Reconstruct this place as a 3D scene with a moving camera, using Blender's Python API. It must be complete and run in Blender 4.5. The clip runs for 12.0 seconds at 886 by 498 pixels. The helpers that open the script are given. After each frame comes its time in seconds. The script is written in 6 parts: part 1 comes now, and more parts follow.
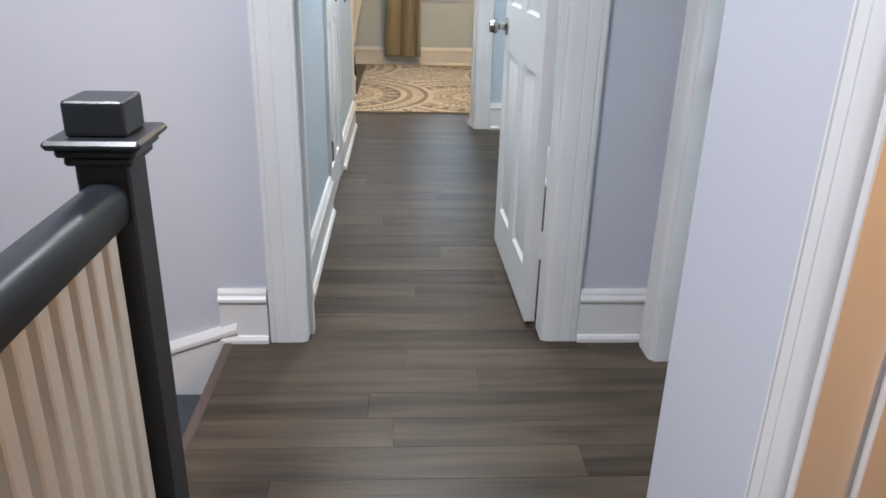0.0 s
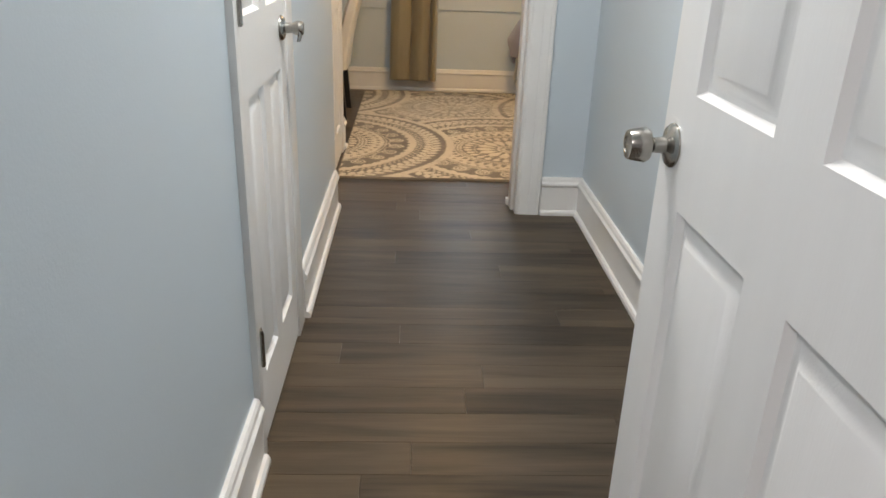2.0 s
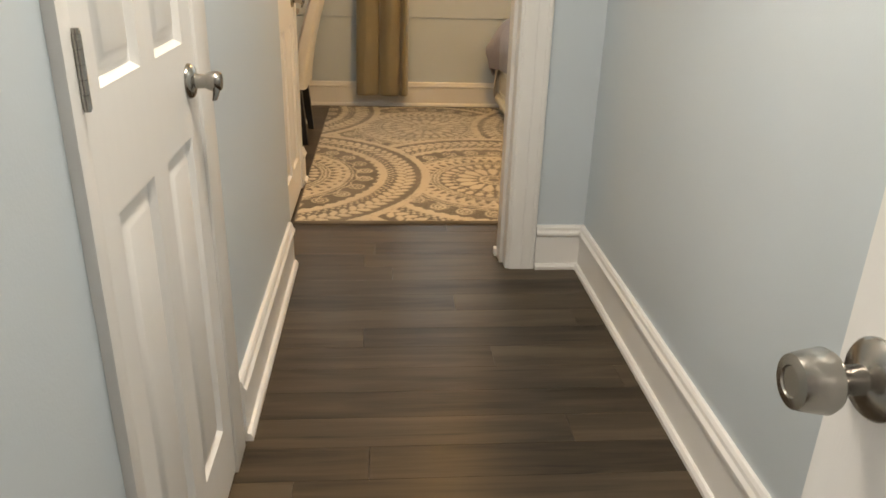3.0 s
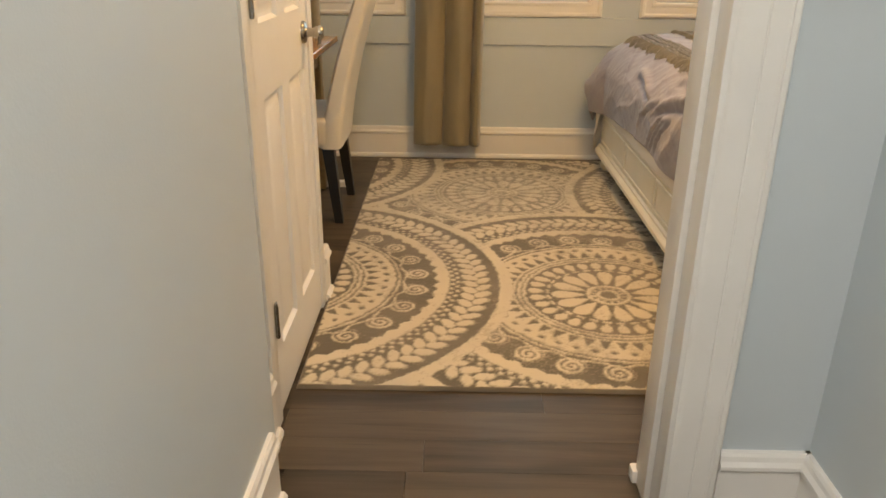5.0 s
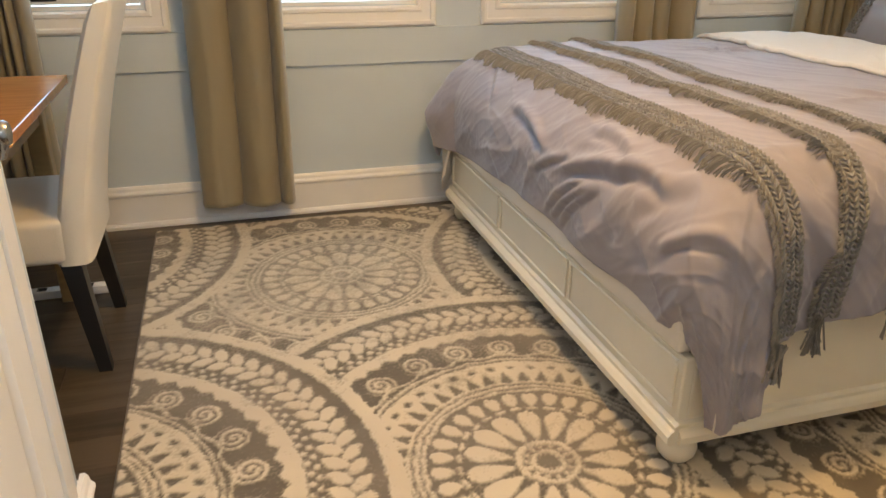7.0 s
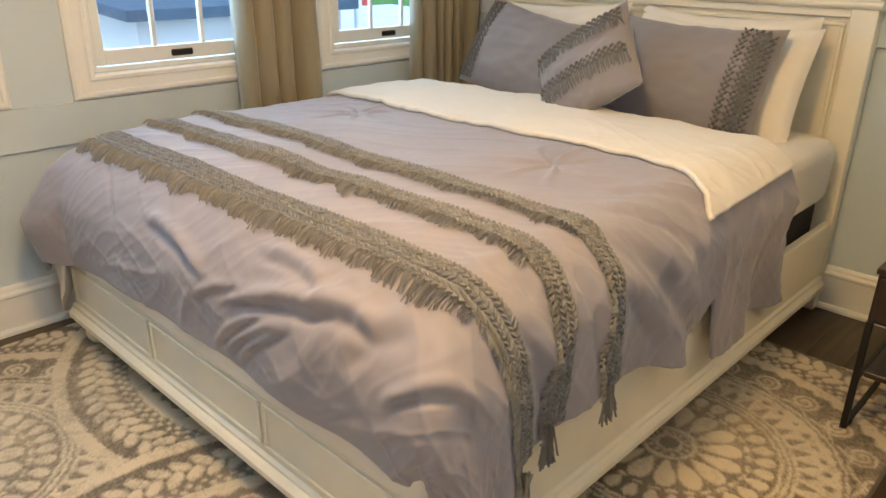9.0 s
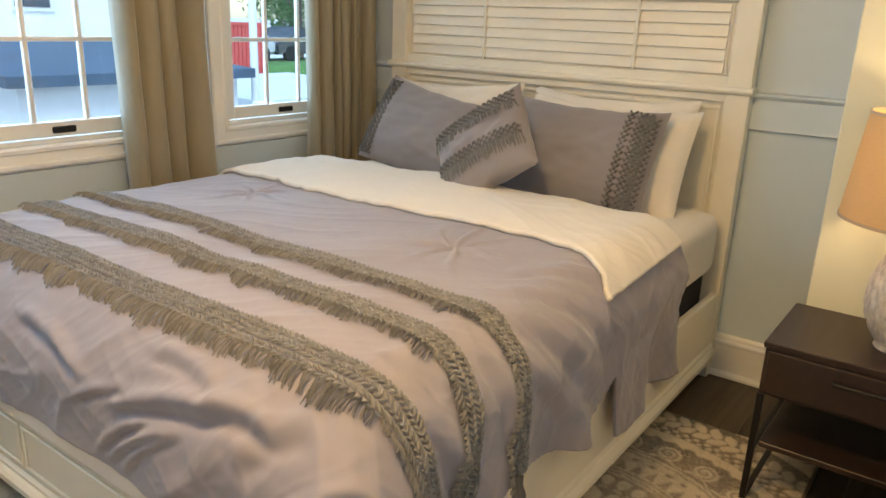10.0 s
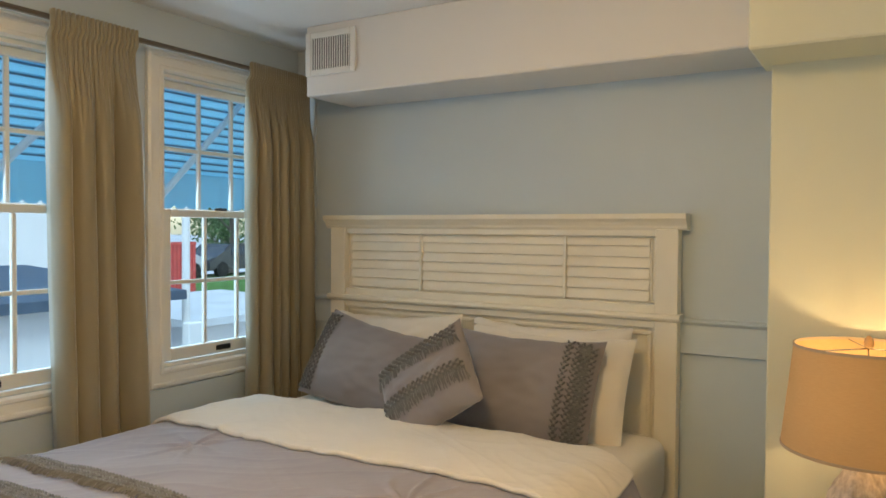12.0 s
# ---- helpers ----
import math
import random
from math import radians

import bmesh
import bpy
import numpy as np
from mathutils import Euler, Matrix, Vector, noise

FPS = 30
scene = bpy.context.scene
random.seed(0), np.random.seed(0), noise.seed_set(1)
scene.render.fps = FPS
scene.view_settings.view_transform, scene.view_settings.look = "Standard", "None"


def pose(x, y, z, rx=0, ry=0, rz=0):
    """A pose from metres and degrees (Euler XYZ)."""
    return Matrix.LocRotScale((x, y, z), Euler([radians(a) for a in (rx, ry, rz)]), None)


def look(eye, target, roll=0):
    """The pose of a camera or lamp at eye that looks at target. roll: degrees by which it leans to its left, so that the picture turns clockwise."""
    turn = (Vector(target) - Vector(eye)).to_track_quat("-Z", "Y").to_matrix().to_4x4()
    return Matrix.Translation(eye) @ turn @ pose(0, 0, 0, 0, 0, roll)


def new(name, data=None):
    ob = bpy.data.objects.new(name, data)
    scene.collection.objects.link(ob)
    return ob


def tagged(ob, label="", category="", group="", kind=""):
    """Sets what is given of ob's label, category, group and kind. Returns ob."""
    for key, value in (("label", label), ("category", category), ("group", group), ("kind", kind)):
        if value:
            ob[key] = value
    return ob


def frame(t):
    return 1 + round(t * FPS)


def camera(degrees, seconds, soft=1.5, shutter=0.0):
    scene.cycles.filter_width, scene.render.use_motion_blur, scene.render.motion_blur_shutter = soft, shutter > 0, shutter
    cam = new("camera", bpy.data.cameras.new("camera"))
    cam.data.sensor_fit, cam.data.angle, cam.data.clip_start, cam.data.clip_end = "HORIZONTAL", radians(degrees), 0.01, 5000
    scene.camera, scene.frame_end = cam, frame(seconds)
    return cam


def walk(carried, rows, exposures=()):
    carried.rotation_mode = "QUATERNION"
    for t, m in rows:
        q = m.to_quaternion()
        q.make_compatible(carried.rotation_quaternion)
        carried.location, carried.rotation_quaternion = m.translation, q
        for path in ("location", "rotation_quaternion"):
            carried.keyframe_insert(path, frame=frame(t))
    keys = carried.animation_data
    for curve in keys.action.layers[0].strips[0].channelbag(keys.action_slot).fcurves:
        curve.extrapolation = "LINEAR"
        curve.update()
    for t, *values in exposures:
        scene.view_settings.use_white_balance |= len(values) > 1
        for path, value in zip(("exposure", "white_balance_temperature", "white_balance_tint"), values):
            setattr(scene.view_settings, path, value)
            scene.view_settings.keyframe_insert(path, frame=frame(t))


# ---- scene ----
cam = camera(61.7, 12.0, soft=1.6)
PATH = [
    (0, (0.219, 1.03, 1.193), (0.333, 2.88, 0.437), 1.5),
    (0.5, (0.258, 1.634, 1.167), (0.453, 3.484, 0.433), 3.5),
    (1, (0.249, 2.162, 1.153), (0.444, 3.987, 0.358), 2.8),
    (1.5, (0.261, 2.542, 1.169), (0.428, 4.366, 0.368), 2.2),
    (2, (0.238, 2.924, 1.186), (0.327, 4.768, 0.415), 2.1),
    (2.5, (0.203, 3.233, 1.204), (0.33, 5.076, 0.437), 1),
    (3, (0.25, 3.536, 1.22), (0.407, 5.371, 0.44), 1.7),
    (3.5, (0.258, 3.846, 1.232), (0.396, 5.691, 0.472), 1.1),
    (3.7, (0.243, 3.989, 1.238), (0.375, 5.841, 0.494), 0.4),
    (5.3, (0.271, 5.111, 1.154), (0.239, 6.959, 0.39), 0.8),
    (5.5, (0.259, 5.236, 1.157), (0.254, 7.076, 0.373), 0.8),
    (6, (0.248, 5.538, 1.17), (0.301, 7.375, 0.382), 1.1),
    (6.5, (0.204, 5.783, 1.191), (0.43, 7.616, 0.423), 0.8),
    (7, (0.179, 6.014, 1.192), (0.7, 7.774, 0.398), 0.5),
    (7.5, (0.212, 6.179, 1.212), (0.965, 7.828, 0.369), 0.7),
    (7.7, (0.238, 6.233, 1.235), (1.08, 7.833, 0.38), 0.4),
    (9.3, (0.305, 6.447, 1.35), (1.716, 7.67, 0.632), 1.4),
    (9.5, (0.314, 6.45, 1.361), (1.763, 7.645, 0.674), 1.7),
    (10, (0.336, 6.471, 1.378), (1.885, 7.591, 0.789), 2.2),
    (10.5, (0.364, 6.478, 1.406), (1.993, 7.533, 0.923), 2.7),
    (11, (0.364, 6.475, 1.454), (2.043, 7.502, 1.096), 2.8),
    (11.5, (0.361, 6.468, 1.478), (2.064, 7.498, 1.277), 2.1),
    (12, (0.317, 6.512, 1.502), (2.031, 7.541, 1.453), 0.4),
]
walk(cam, [(t, look(eye, target, roll)) for t, eye, target, roll in PATH],
     [(0, 1.30, 6350, 9), (0.5, 1.26, 6450, 4), (1.0, 1.26, 6750, 3), (1.5, 1.25, 6950, 5), (2.0, 1.05, 7250, 12), (2.5, 0.98, 8350, 14), (3.5, 0.96, 9100, 13), (5.5, 1.08, 8200, 13), (6.5, 1.12, 6950, 12), (7.0, 1.30, 6850, 11), (7.5, 1.48, 6750, 10), (9.5, 1.40, 6500, 7), (11, 0.96, 6650, 7), (12, 0.77, 6900, 5)])

# ---- light ----
world = bpy.data.worlds.new("sky")
scene.world = world
world.use_nodes = True
wn = world.node_tree.nodes
sky = wn.new("ShaderNodeTexSky")
sky.sky_type, sky.sun_disc = "NISHITA", False
sky.sun_elevation, sky.sun_rotation = radians(58), radians(221)
world.node_tree.links.new(sky.outputs[0], wn["Background"].inputs[0])
wn["Background"].inputs[1].default_value = 0.15
sun = new("sun", bpy.data.lights.new("sun", "SUN"))
sun.data.energy, sun.data.angle, sun.data.color = 2.0, radians(20), (0.55, 0.78, 1.0)
sun.matrix_world = look((0, 0, 0), (0.35, 0.40, -0.85))


def lamp_point(name, place, watts, colour, radius):
    ob = new(name, bpy.data.lights.new(name, "POINT"))
    ob.data.energy, ob.data.color, ob.data.shadow_soft_size = watts, colour, radius
    ob.location = place
    return ob


def lamp_area(name, place, target, watts, colour, w, h):
    ob = new(name, bpy.data.lights.new(name, "AREA"))
    ob.data.energy, ob.data.color, ob.data.shape, ob.data.size, ob.data.size_y = watts, colour, "RECTANGLE", w, h
    ob.matrix_world = look(place, target)
    return ob


COOL, WARM, DAY = (0.93, 0.96, 1.0), (1.0, 0.62, 0.255), (0.58, 0.78, 1.0)
lamp_area("landing_light", (-0.60, 1.75, 2.42), (-0.60, 1.75, 0), 22, (0.93, 0.93, 1.0), 0.3, 0.3)
lamp_area("hall_light", (0.28, 4.55, 2.42), (0.28, 4.55, 0), 15.3, COOL, 0.3, 0.3)
lamp_area("bedroom_light", (0.90, 7.31, 2.42), (0.90, 7.31, 0), 6.8, WARM, 0.35, 0.35)
# unseen extra point lamp, added to brighten ceiling, soffit and upper walls
lamp_point("bedroom_fill", (0.90, 7.31, 2.27), 16.5, WARM, 0.06)
lamp_area("blue_room_light", (2.6, 2.6, 2.42), (2.6, 2.6, 0), 20, (0.85, 0.93, 1.0), 0.4, 0.4)
lamp_area("bath_light", (1.15, 1.05, 1.7), (0.84, 1.74, 1.1), 5, (1.0, 0.52, 0.20), 0.12, 0.12)
lamp_point("bulb_light", (2.672, 6.553, 1.065), 0.98, (1.0, 0.66, 0.27), 0.035)
for k in range(4):
    lamp_area("window_daylight", (-0.4375 + 1.085 * k, 9.33, 1.5), (-0.4375 + 1.085 * k, 7.0, 1.1), 5.5, DAY, 0.7, 1.3)


# ---- materials ----
def mat(name, base, rough=0.5, metal=0.0, var=0.08, scale=6.0, bump=0.0, bscale=120.0, stretch=(1, 1, 1), spec=0.5, rand=0.0, fine=0.0, coat=0.0, sheen=0.0, bdist=0.002, island=0.0):
    m = bpy.data.materials.new(name)
    m.use_nodes = True
    nt = m.node_tree
    n, L = nt.nodes, nt.links
    b = n["Principled BSDF"]
    b.inputs["Roughness"].default_value, b.inputs["Metallic"].default_value = rough, metal
    b.inputs["Specular IOR Level"].default_value = spec
    b.inputs["Coat Weight"].default_value = coat
    b.inputs["Sheen Weight"].default_value = sheen
    tc, mp = n.new("ShaderNodeTexCoord"), n.new("ShaderNodeMapping")
    mp.inputs["Scale"].default_value = stretch
    L.new(tc.outputs["Object"], mp.inputs["Vector"])
    vec = mp.outputs[0]
    no = n.new("ShaderNodeTexNoise")
    no.inputs["Scale"].default_value, no.inputs["Detail"].default_value = scale, 5
    L.new(vec, no.inputs["Vector"])
    hsv = n.new("ShaderNodeHueSaturation")
    hsv.inputs["Color"].default_value = (*base, 1)
    mr = n.new("ShaderNodeMapRange")
    mr.inputs["From Min"].default_value, mr.inputs["From Max"].default_value = 0.25, 0.75
    mr.inputs["To Min"].default_value, mr.inputs["To Max"].default_value = 1 - var, 1 + var
    L.new(no.outputs["Fac"], mr.inputs["Value"])
    val = mr.outputs[0]
    if fine:
        nf = n.new("ShaderNodeTexNoise")
        nf.inputs["Scale"].default_value, nf.inputs["Detail"].default_value = bscale, 3
        L.new(vec, nf.inputs["Vector"])
        mf = n.new("ShaderNodeMapRange")
        mf.inputs["From Min"].default_value, mf.inputs["From Max"].default_value = 0.3, 0.7
        mf.inputs["To Min"].default_value, mf.inputs["To Max"].default_value = 1 - fine, 1 + fine
        L.new(nf.outputs["Fac"], mf.inputs["Value"])
        mm = n.new("ShaderNodeMath")
        mm.operation = "MULTIPLY"
        L.new(val, mm.inputs[0]), L.new(mf.outputs[0], mm.inputs[1])
        val = mm.outputs[0]
    if rand or island:
        oi, ra = n.new("ShaderNodeNewGeometry" if island else "ShaderNodeObjectInfo"), n.new("ShaderNodeMapRange")
        ra.inputs["To Min"].default_value, ra.inputs["To Max"].default_value = 1 - rand - island, 1 + rand + island
        L.new(oi.outputs["Random Per Island" if island else "Random"], ra.inputs["Value"])
        mm = n.new("ShaderNodeMath")
        mm.operation = "MULTIPLY"
        L.new(val, mm.inputs[0]), L.new(ra.outputs[0], mm.inputs[1])
        val = mm.outputs[0]
    L.new(val, hsv.inputs["Value"])
    L.new(hsv.outputs[0], b.inputs["Base Color"])
    rr = n.new("ShaderNodeMapRange")
    rr.inputs["To Min"].default_value, rr.inputs["To Max"].default_value = max(0.02, rough - 0.08), min(1, rough + 0.08)
    L.new(no.outputs["Fac"], rr.inputs["Value"]), L.new(rr.outputs[0], b.inputs["Roughness"])
    if bump:
        nb, bp = n.new("ShaderNodeTexNoise"), n.new("ShaderNodeBump")
        nb.inputs["Scale"].default_value, nb.inputs["Detail"].default_value = bscale, 4
        bp.inputs["Strength"].default_value, bp.inputs["Distance"].default_value = bump, bdist
        L.new(vec, nb.inputs["Vector"]), L.new(nb.outputs["Fac"], bp.inputs["Height"]), L.new(bp.outputs[0], b.inputs["Normal"])
    return m


def plank_mat(name, dark, light, rough):
    """Wood-look vinyl: grain along x, each board its own tone and its own stretch of grain."""
    m = bpy.data.materials.new(name)
    m.use_nodes = True
    n, L = m.node_tree.nodes, m.node_tree.links
    b = n["Principled BSDF"]
    tc, oi = n.new("ShaderNodeTexCoord"), n.new("ShaderNodeObjectInfo")
    off = n.new("ShaderNodeVectorMath")
    off.operation = "MULTIPLY_ADD"
    cx = n.new("ShaderNodeCombineXYZ")
    for i in range(3):
        L.new(oi.outputs["Random"], cx.inputs[i])
    off.inputs[1].default_value = (37, 53, 11)
    L.new(cx.outputs[0], off.inputs[0]), L.new(tc.outputs["Object"], off.inputs[2])

    def streak(sx, sy, detail):
        mp, no = n.new("ShaderNodeMapping"), n.new("ShaderNodeTexNoise")
        mp.inputs["Scale"].default_value = (sx, sy, 1)
        no.inputs["Scale"].default_value, no.inputs["Detail"].default_value, no.inputs["Distortion"].default_value = 1, detail, 0.6
        L.new(off.outputs[0], mp.inputs["Vector"]), L.new(mp.outputs[0], no.inputs["Vector"])
        return no.outputs["Fac"]
    a, f, k = streak(1.6, 17, 3), streak(6, 170, 4), streak(2.4, 46, 2)
    mix = n.new("ShaderNodeMath")
    mix.operation = "MULTIPLY_ADD"
    mix.inputs[1].default_value = 0.22
    L.new(f, mix.inputs[0]), L.new(a, mix.inputs[2])
    m2 = n.new("ShaderNodeMath")
    m2.operation = "MULTIPLY_ADD"
    m2.inputs[1].default_value = 0.36
    L.new(oi.outputs["Random"], m2.inputs[0]), L.new(mix.outputs[0], m2.inputs[2])
    cr = n.new("ShaderNodeValToRGB")
    cr.color_ramp.elements[0].position, cr.color_ramp.elements[0].color = 0.42, (*dark, 1)
    cr.color_ramp.elements[1].position, cr.color_ramp.elements[1].color = 1.0, (*light, 1)
    L.new(m2.outputs[0], cr.inputs["Fac"])
    kn = n.new("ShaderNodeMapRange")
    kn.inputs["From Min"].default_value, kn.inputs["From Max"].default_value = 0.66, 0.76
    kn.inputs["To Min"].default_value, kn.inputs["To Max"].default_value = 1.0, 0.55
    L.new(k, kn.inputs["Value"])
    hs = n.new("ShaderNodeHueSaturation")
    L.new(cr.outputs[0], hs.inputs["Color"]), L.new(kn.outputs[0], hs.inputs["Value"])
    L.new(hs.outputs[0], b.inputs["Base Color"])
    b.inputs["Specular IOR Level"].default_value = 0.28
    rr, bp = n.new("ShaderNodeMapRange"), n.new("ShaderNodeBump")
    rr.inputs["To Min"].default_value, rr.inputs["To Max"].default_value = rough + 0.08, rough - 0.06
    L.new(f, rr.inputs["Value"]), L.new(rr.outputs[0], b.inputs["Roughness"])
    bp.inputs["Strength"].default_value, bp.inputs["Distance"].default_value = 0.25, 0.001
    L.new(f, bp.inputs["Height"]), L.new(bp.outputs[0], b.inputs["Normal"])
    return m


M_LILAC = mat("lilac_grey_paint", (0.605, 0.625, 0.68), 0.55, var=0.03, scale=1.5, bump=0.12, bscale=220)
M_BLUE = mat("pale_blue_paint", (0.535, 0.608, 0.660), 0.5, var=0.03, scale=1.5, bump=0.12, bscale=220)
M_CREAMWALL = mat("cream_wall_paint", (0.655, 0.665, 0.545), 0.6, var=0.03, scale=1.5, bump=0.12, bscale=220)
M_CEIL = mat("ceiling_paint", (0.80, 0.79, 0.78), 0.8, var=0.02, scale=2, bump=0.15, bscale=180)
M_SOFFIT = mat("soffit_paint", (0.74, 0.73, 0.72), 0.6, var=0.03, scale=1.5, bump=0.12, bscale=220)
M_TRIM = mat("white_gloss_trim", (0.78, 0.775, 0.76), 0.34, var=0.05, scale=4, bump=0.22, bscale=34, bdist=0.0012)
M_DOOR = mat("white_door_paint", (0.77, 0.77, 0.76), 0.36, var=0.02, scale=3, bump=0.16, bscale=40, stretch=(9, 9, 1), bdist=0.001)
M_PLANK = plank_mat("dark_plank", (0.019, 0.0133, 0.0084), (0.095, 0.0705, 0.0465), 0.38)
M_SUBFLOOR = mat("dark_joint", (0.03, 0.027, 0.025), 0.8)
M_NICKEL = mat("brushed_nickel", (0.36, 0.345, 0.32), 0.24, 1.0, var=0.05, scale=40, stretch=(1, 1, 12))
M_CHARCOAL = mat("charcoal_gloss_paint", (0.016, 0.020, 0.025), 0.36, var=0.1, scale=8, bump=0.1, bscale=70)
M_BALUSTER = mat("cream_baluster_paint", (0.62, 0.60, 0.53), 0.5, var=0.05, scale=5)
M_STAIR = mat("slate_stair_paint", (0.055, 0.065, 0.075), 0.5, var=0.12, scale=6)
M_NOSE = mat("brown_nosing_wood", (0.10, 0.070, 0.055), 0.35, var=0.2, scale=5, stretch=(8, 1, 8))
M_BEDWOOD = mat("antique_white_wood", (0.78, 0.74, 0.63), 0.42, var=0.05, scale=5, bump=0.1, bscale=60, stretch=(1, 1, 1))
M_ESPRESSO = mat("espresso_wood", (0.026, 0.0145, 0.011), 0.34, var=0.25, scale=3, stretch=(2, 14, 14), bump=0.1, bscale=30)
M_BLACK = mat("black_fabric", (0.012, 0.012, 0.013), 0.85, var=0.1)
M_BLACKMETAL = mat("black_metal", (0.014, 0.013, 0.013), 0.42, 0.4)
M_DUVET = mat("grey_lilac_cotton", (0.300, 0.282, 0.325), 0.72, var=0.05, scale=4, bump=0.25, bscale=500, sheen=0.25, bdist=0.0006)
M_FRINGE = mat("grey_braided_cotton", (0.228, 0.226, 0.226), 0.9, island=0.22, var=0.16, scale=30, bump=0.5, bscale=400, bdist=0.001)
M_SHEET = mat("white_cotton", (0.74, 0.70, 0.635), 0.85, var=0.03, scale=5, bump=0.25, bscale=500, sheen=0.2, bdist=0.0006)
M_CURTAIN = mat("khaki_satin_curtain", (0.262, 0.226, 0.150), 0.38, var=0.07, scale=3, bump=0.2, bscale=350, sheen=0.3, stretch=(1, 1, 0.6))
M_CHAIR = mat("ivory_leather", (0.72, 0.68, 0.60), 0.38, var=0.04, scale=6, bump=0.3, bscale=260)
M_TABLE = mat("honey_wood_top", (0.50, 0.22, 0.07), 0.16, var=0.18, scale=3, stretch=(2, 16, 16))
M_TABLEWOOD = mat("oak_apron", (0.36, 0.24, 0.10), 0.4, var=0.2, scale=3, stretch=(2, 16, 16))


# ---- building helpers ----
def add_box(bm, x0, x1, y0, y1, z0, z1, bevel=0.0, seg=1):
    r = bmesh.ops.create_cube(bm, size=1, matrix=Matrix.LocRotScale(((x0 + x1) / 2, (y0 + y1) / 2, (z0 + z1) / 2), None, (abs(x1 - x0), abs(y1 - y0), abs(z1 - z0))))
    if bevel:
        es = list({e for v in r["verts"] for e in v.link_edges})
        bmesh.ops.bevel(bm, geom=es, offset=bevel, segments=seg, affect="EDGES", profile=0.6)


def boxes(*rows, bevel=0.0, seg=1):
    bm = bmesh.new()
    for r in rows:
        add_box(bm, *r, bevel=bevel, seg=seg)
    return bm


def add_lathe(bm, profile, m=Matrix.Identity(4), n=24):
    """Turns (radius, height) pairs about the local z axis."""
    rings = []
    for r, z in profile:
        rings.append([bm.verts.new(m @ Vector((r * math.cos(2 * math.pi * i / n), r * math.sin(2 * math.pi * i / n), z))) for i in range(n)])
    for a, b in zip(rings, rings[1:]):
        for i in range(n):
            bm.faces.new((a[i], a[(i + 1) % n], b[(i + 1) % n], b[i]))
    bm.faces.new(rings[0][::-1]), bm.faces.new(rings[-1])


def add_extrude(bm, profile, p0, p1, out):
    """Sweeps a closed (away from wall, up) profile from p0 to p1; out is the way from the wall."""
    p0, p1, o = Vector(p0), Vector(p1), Vector(out)
    rows = [[bm.verts.new(p + o * a + Vector((0, 0, h))) for a, h in profile] for p in (p0, p1)]
    n = len(profile)
    for i in range(n):
        bm.faces.new((rows[0][i], rows[0][(i + 1) % n], rows[1][(i + 1) % n], rows[1][i]))
    bm.faces.new(rows[0]), bm.faces.new(rows[1])


def mesh_ob(name, bm, material, smooth=False, parent=None, weld=True):
    bmesh.ops.recalc_face_normals(bm, faces=bm.faces)
    me = bpy.data.meshes.new(name)
    bm.to_mesh(me)
    bm.free()
    me.materials.append(material)
    if smooth:
        me.polygons.foreach_set("use_smooth", [True] * len(me.polygons))
        me.set_sharp_from_angle(angle=radians(38))
    ob = new(name, me)
    ob.parent = parent
    return ob


def part(name, bm, material, parent, label="", smooth=False):
    ob = mesh_ob(name, bm, material, smooth, parent)
    if label:
        ob["label"] = label
    return ob


def thing(name, label, category, group="", place=(0, 0, 0), rz=0):
    ob = new(name)
    ob.matrix_world = pose(*place, 0, 0, rz)
    return tagged(ob, label, category, group)


def structure(name, bm, material, label="", smooth=False):
    return tagged(mesh_ob(name, bm, material, smooth), label or "", "", "", "structure")


# ---- walls, ceilings ----
H = 2.45
def opening_wall(along, a0, a1, t0, t1, gaps, z0=0.0, z1=H):
    """Boxes of a wall along x or y from a0 to a1, t0 to t1 thick, with (from, to, foot, head) gaps."""
    rows, at = [], a0
    for g0, g1, f, h in sorted(gaps):
        rows += [(at, g0, z0, z1)] + ([(g0, g1, z0, f)] if f > z0 else []) + ([(g0, g1, h, z1)] if h < z1 else [])
        at = g1
    rows.append((at, a1, z0, z1))
    bm = bmesh.new()
    for p, q, lo, hi in rows:
        if q - p > 1e-4:
            add_box(bm, *((p, q, t0, t1) if along == "x" else (t0, t1, p, q)), lo, hi)
    return bm


structure("wall_landing_north", opening_wall("x", -2.6, 1.02, 3.17, 3.22, [(-0.095, 0.70, -3, 2.05)], -2.9), M_LILAC, "lilac-grey painted landing wall round the hall doorway")
structure("wall_hall_south", opening_wall("x", -0.30, 1.15, 3.22, 3.275, [(-0.095, 0.70, 0, 2.05)]), M_BLUE, "pale blue inner face of the doorway wall")
structure("wall_landing_right", opening_wall("y", -1.0, 2.165, 0.70, 0.82, [(0.99, 1.738, 0, 2.03)]), M_LILAC, "lilac-grey wall with a doorway to a warmly lit room")
structure("wall_landing_corner", boxes((0.82, 1.14, 2.045, 2.165, 0, H)), M_LILAC, "lilac-grey wall return")
structure("wall_blue_room", opening_wall("y", 2.165, 3.17, 1.02, 1.14, [(2.24, 3.03, 0, 2.03)]), M_LILAC, "lilac-grey wall with the doorway of the blue bedroom")
structure("wall_landing_south", boxes((-2.6, 0.86, -1.1, -1.0, -2.9, H)), M_LILAC)
structure("wall_stairwell_west", boxes((-2.7, -2.6, -1.1, 3.22, -2.9, H)), M_LILAC)
structure("wall_stairwell_side", boxes((-2.6, -0.36, 2.17, 2.23, -2.9, -0.25)), M_LILAC)
structure("wall_hall_left", opening_wall("y", 3.275, 6.30, -0.24, -0.12, [(4.44, 5.05, 0, 2.04)]), M_BLUE, "pale blue hall wall with a narrow closet door")
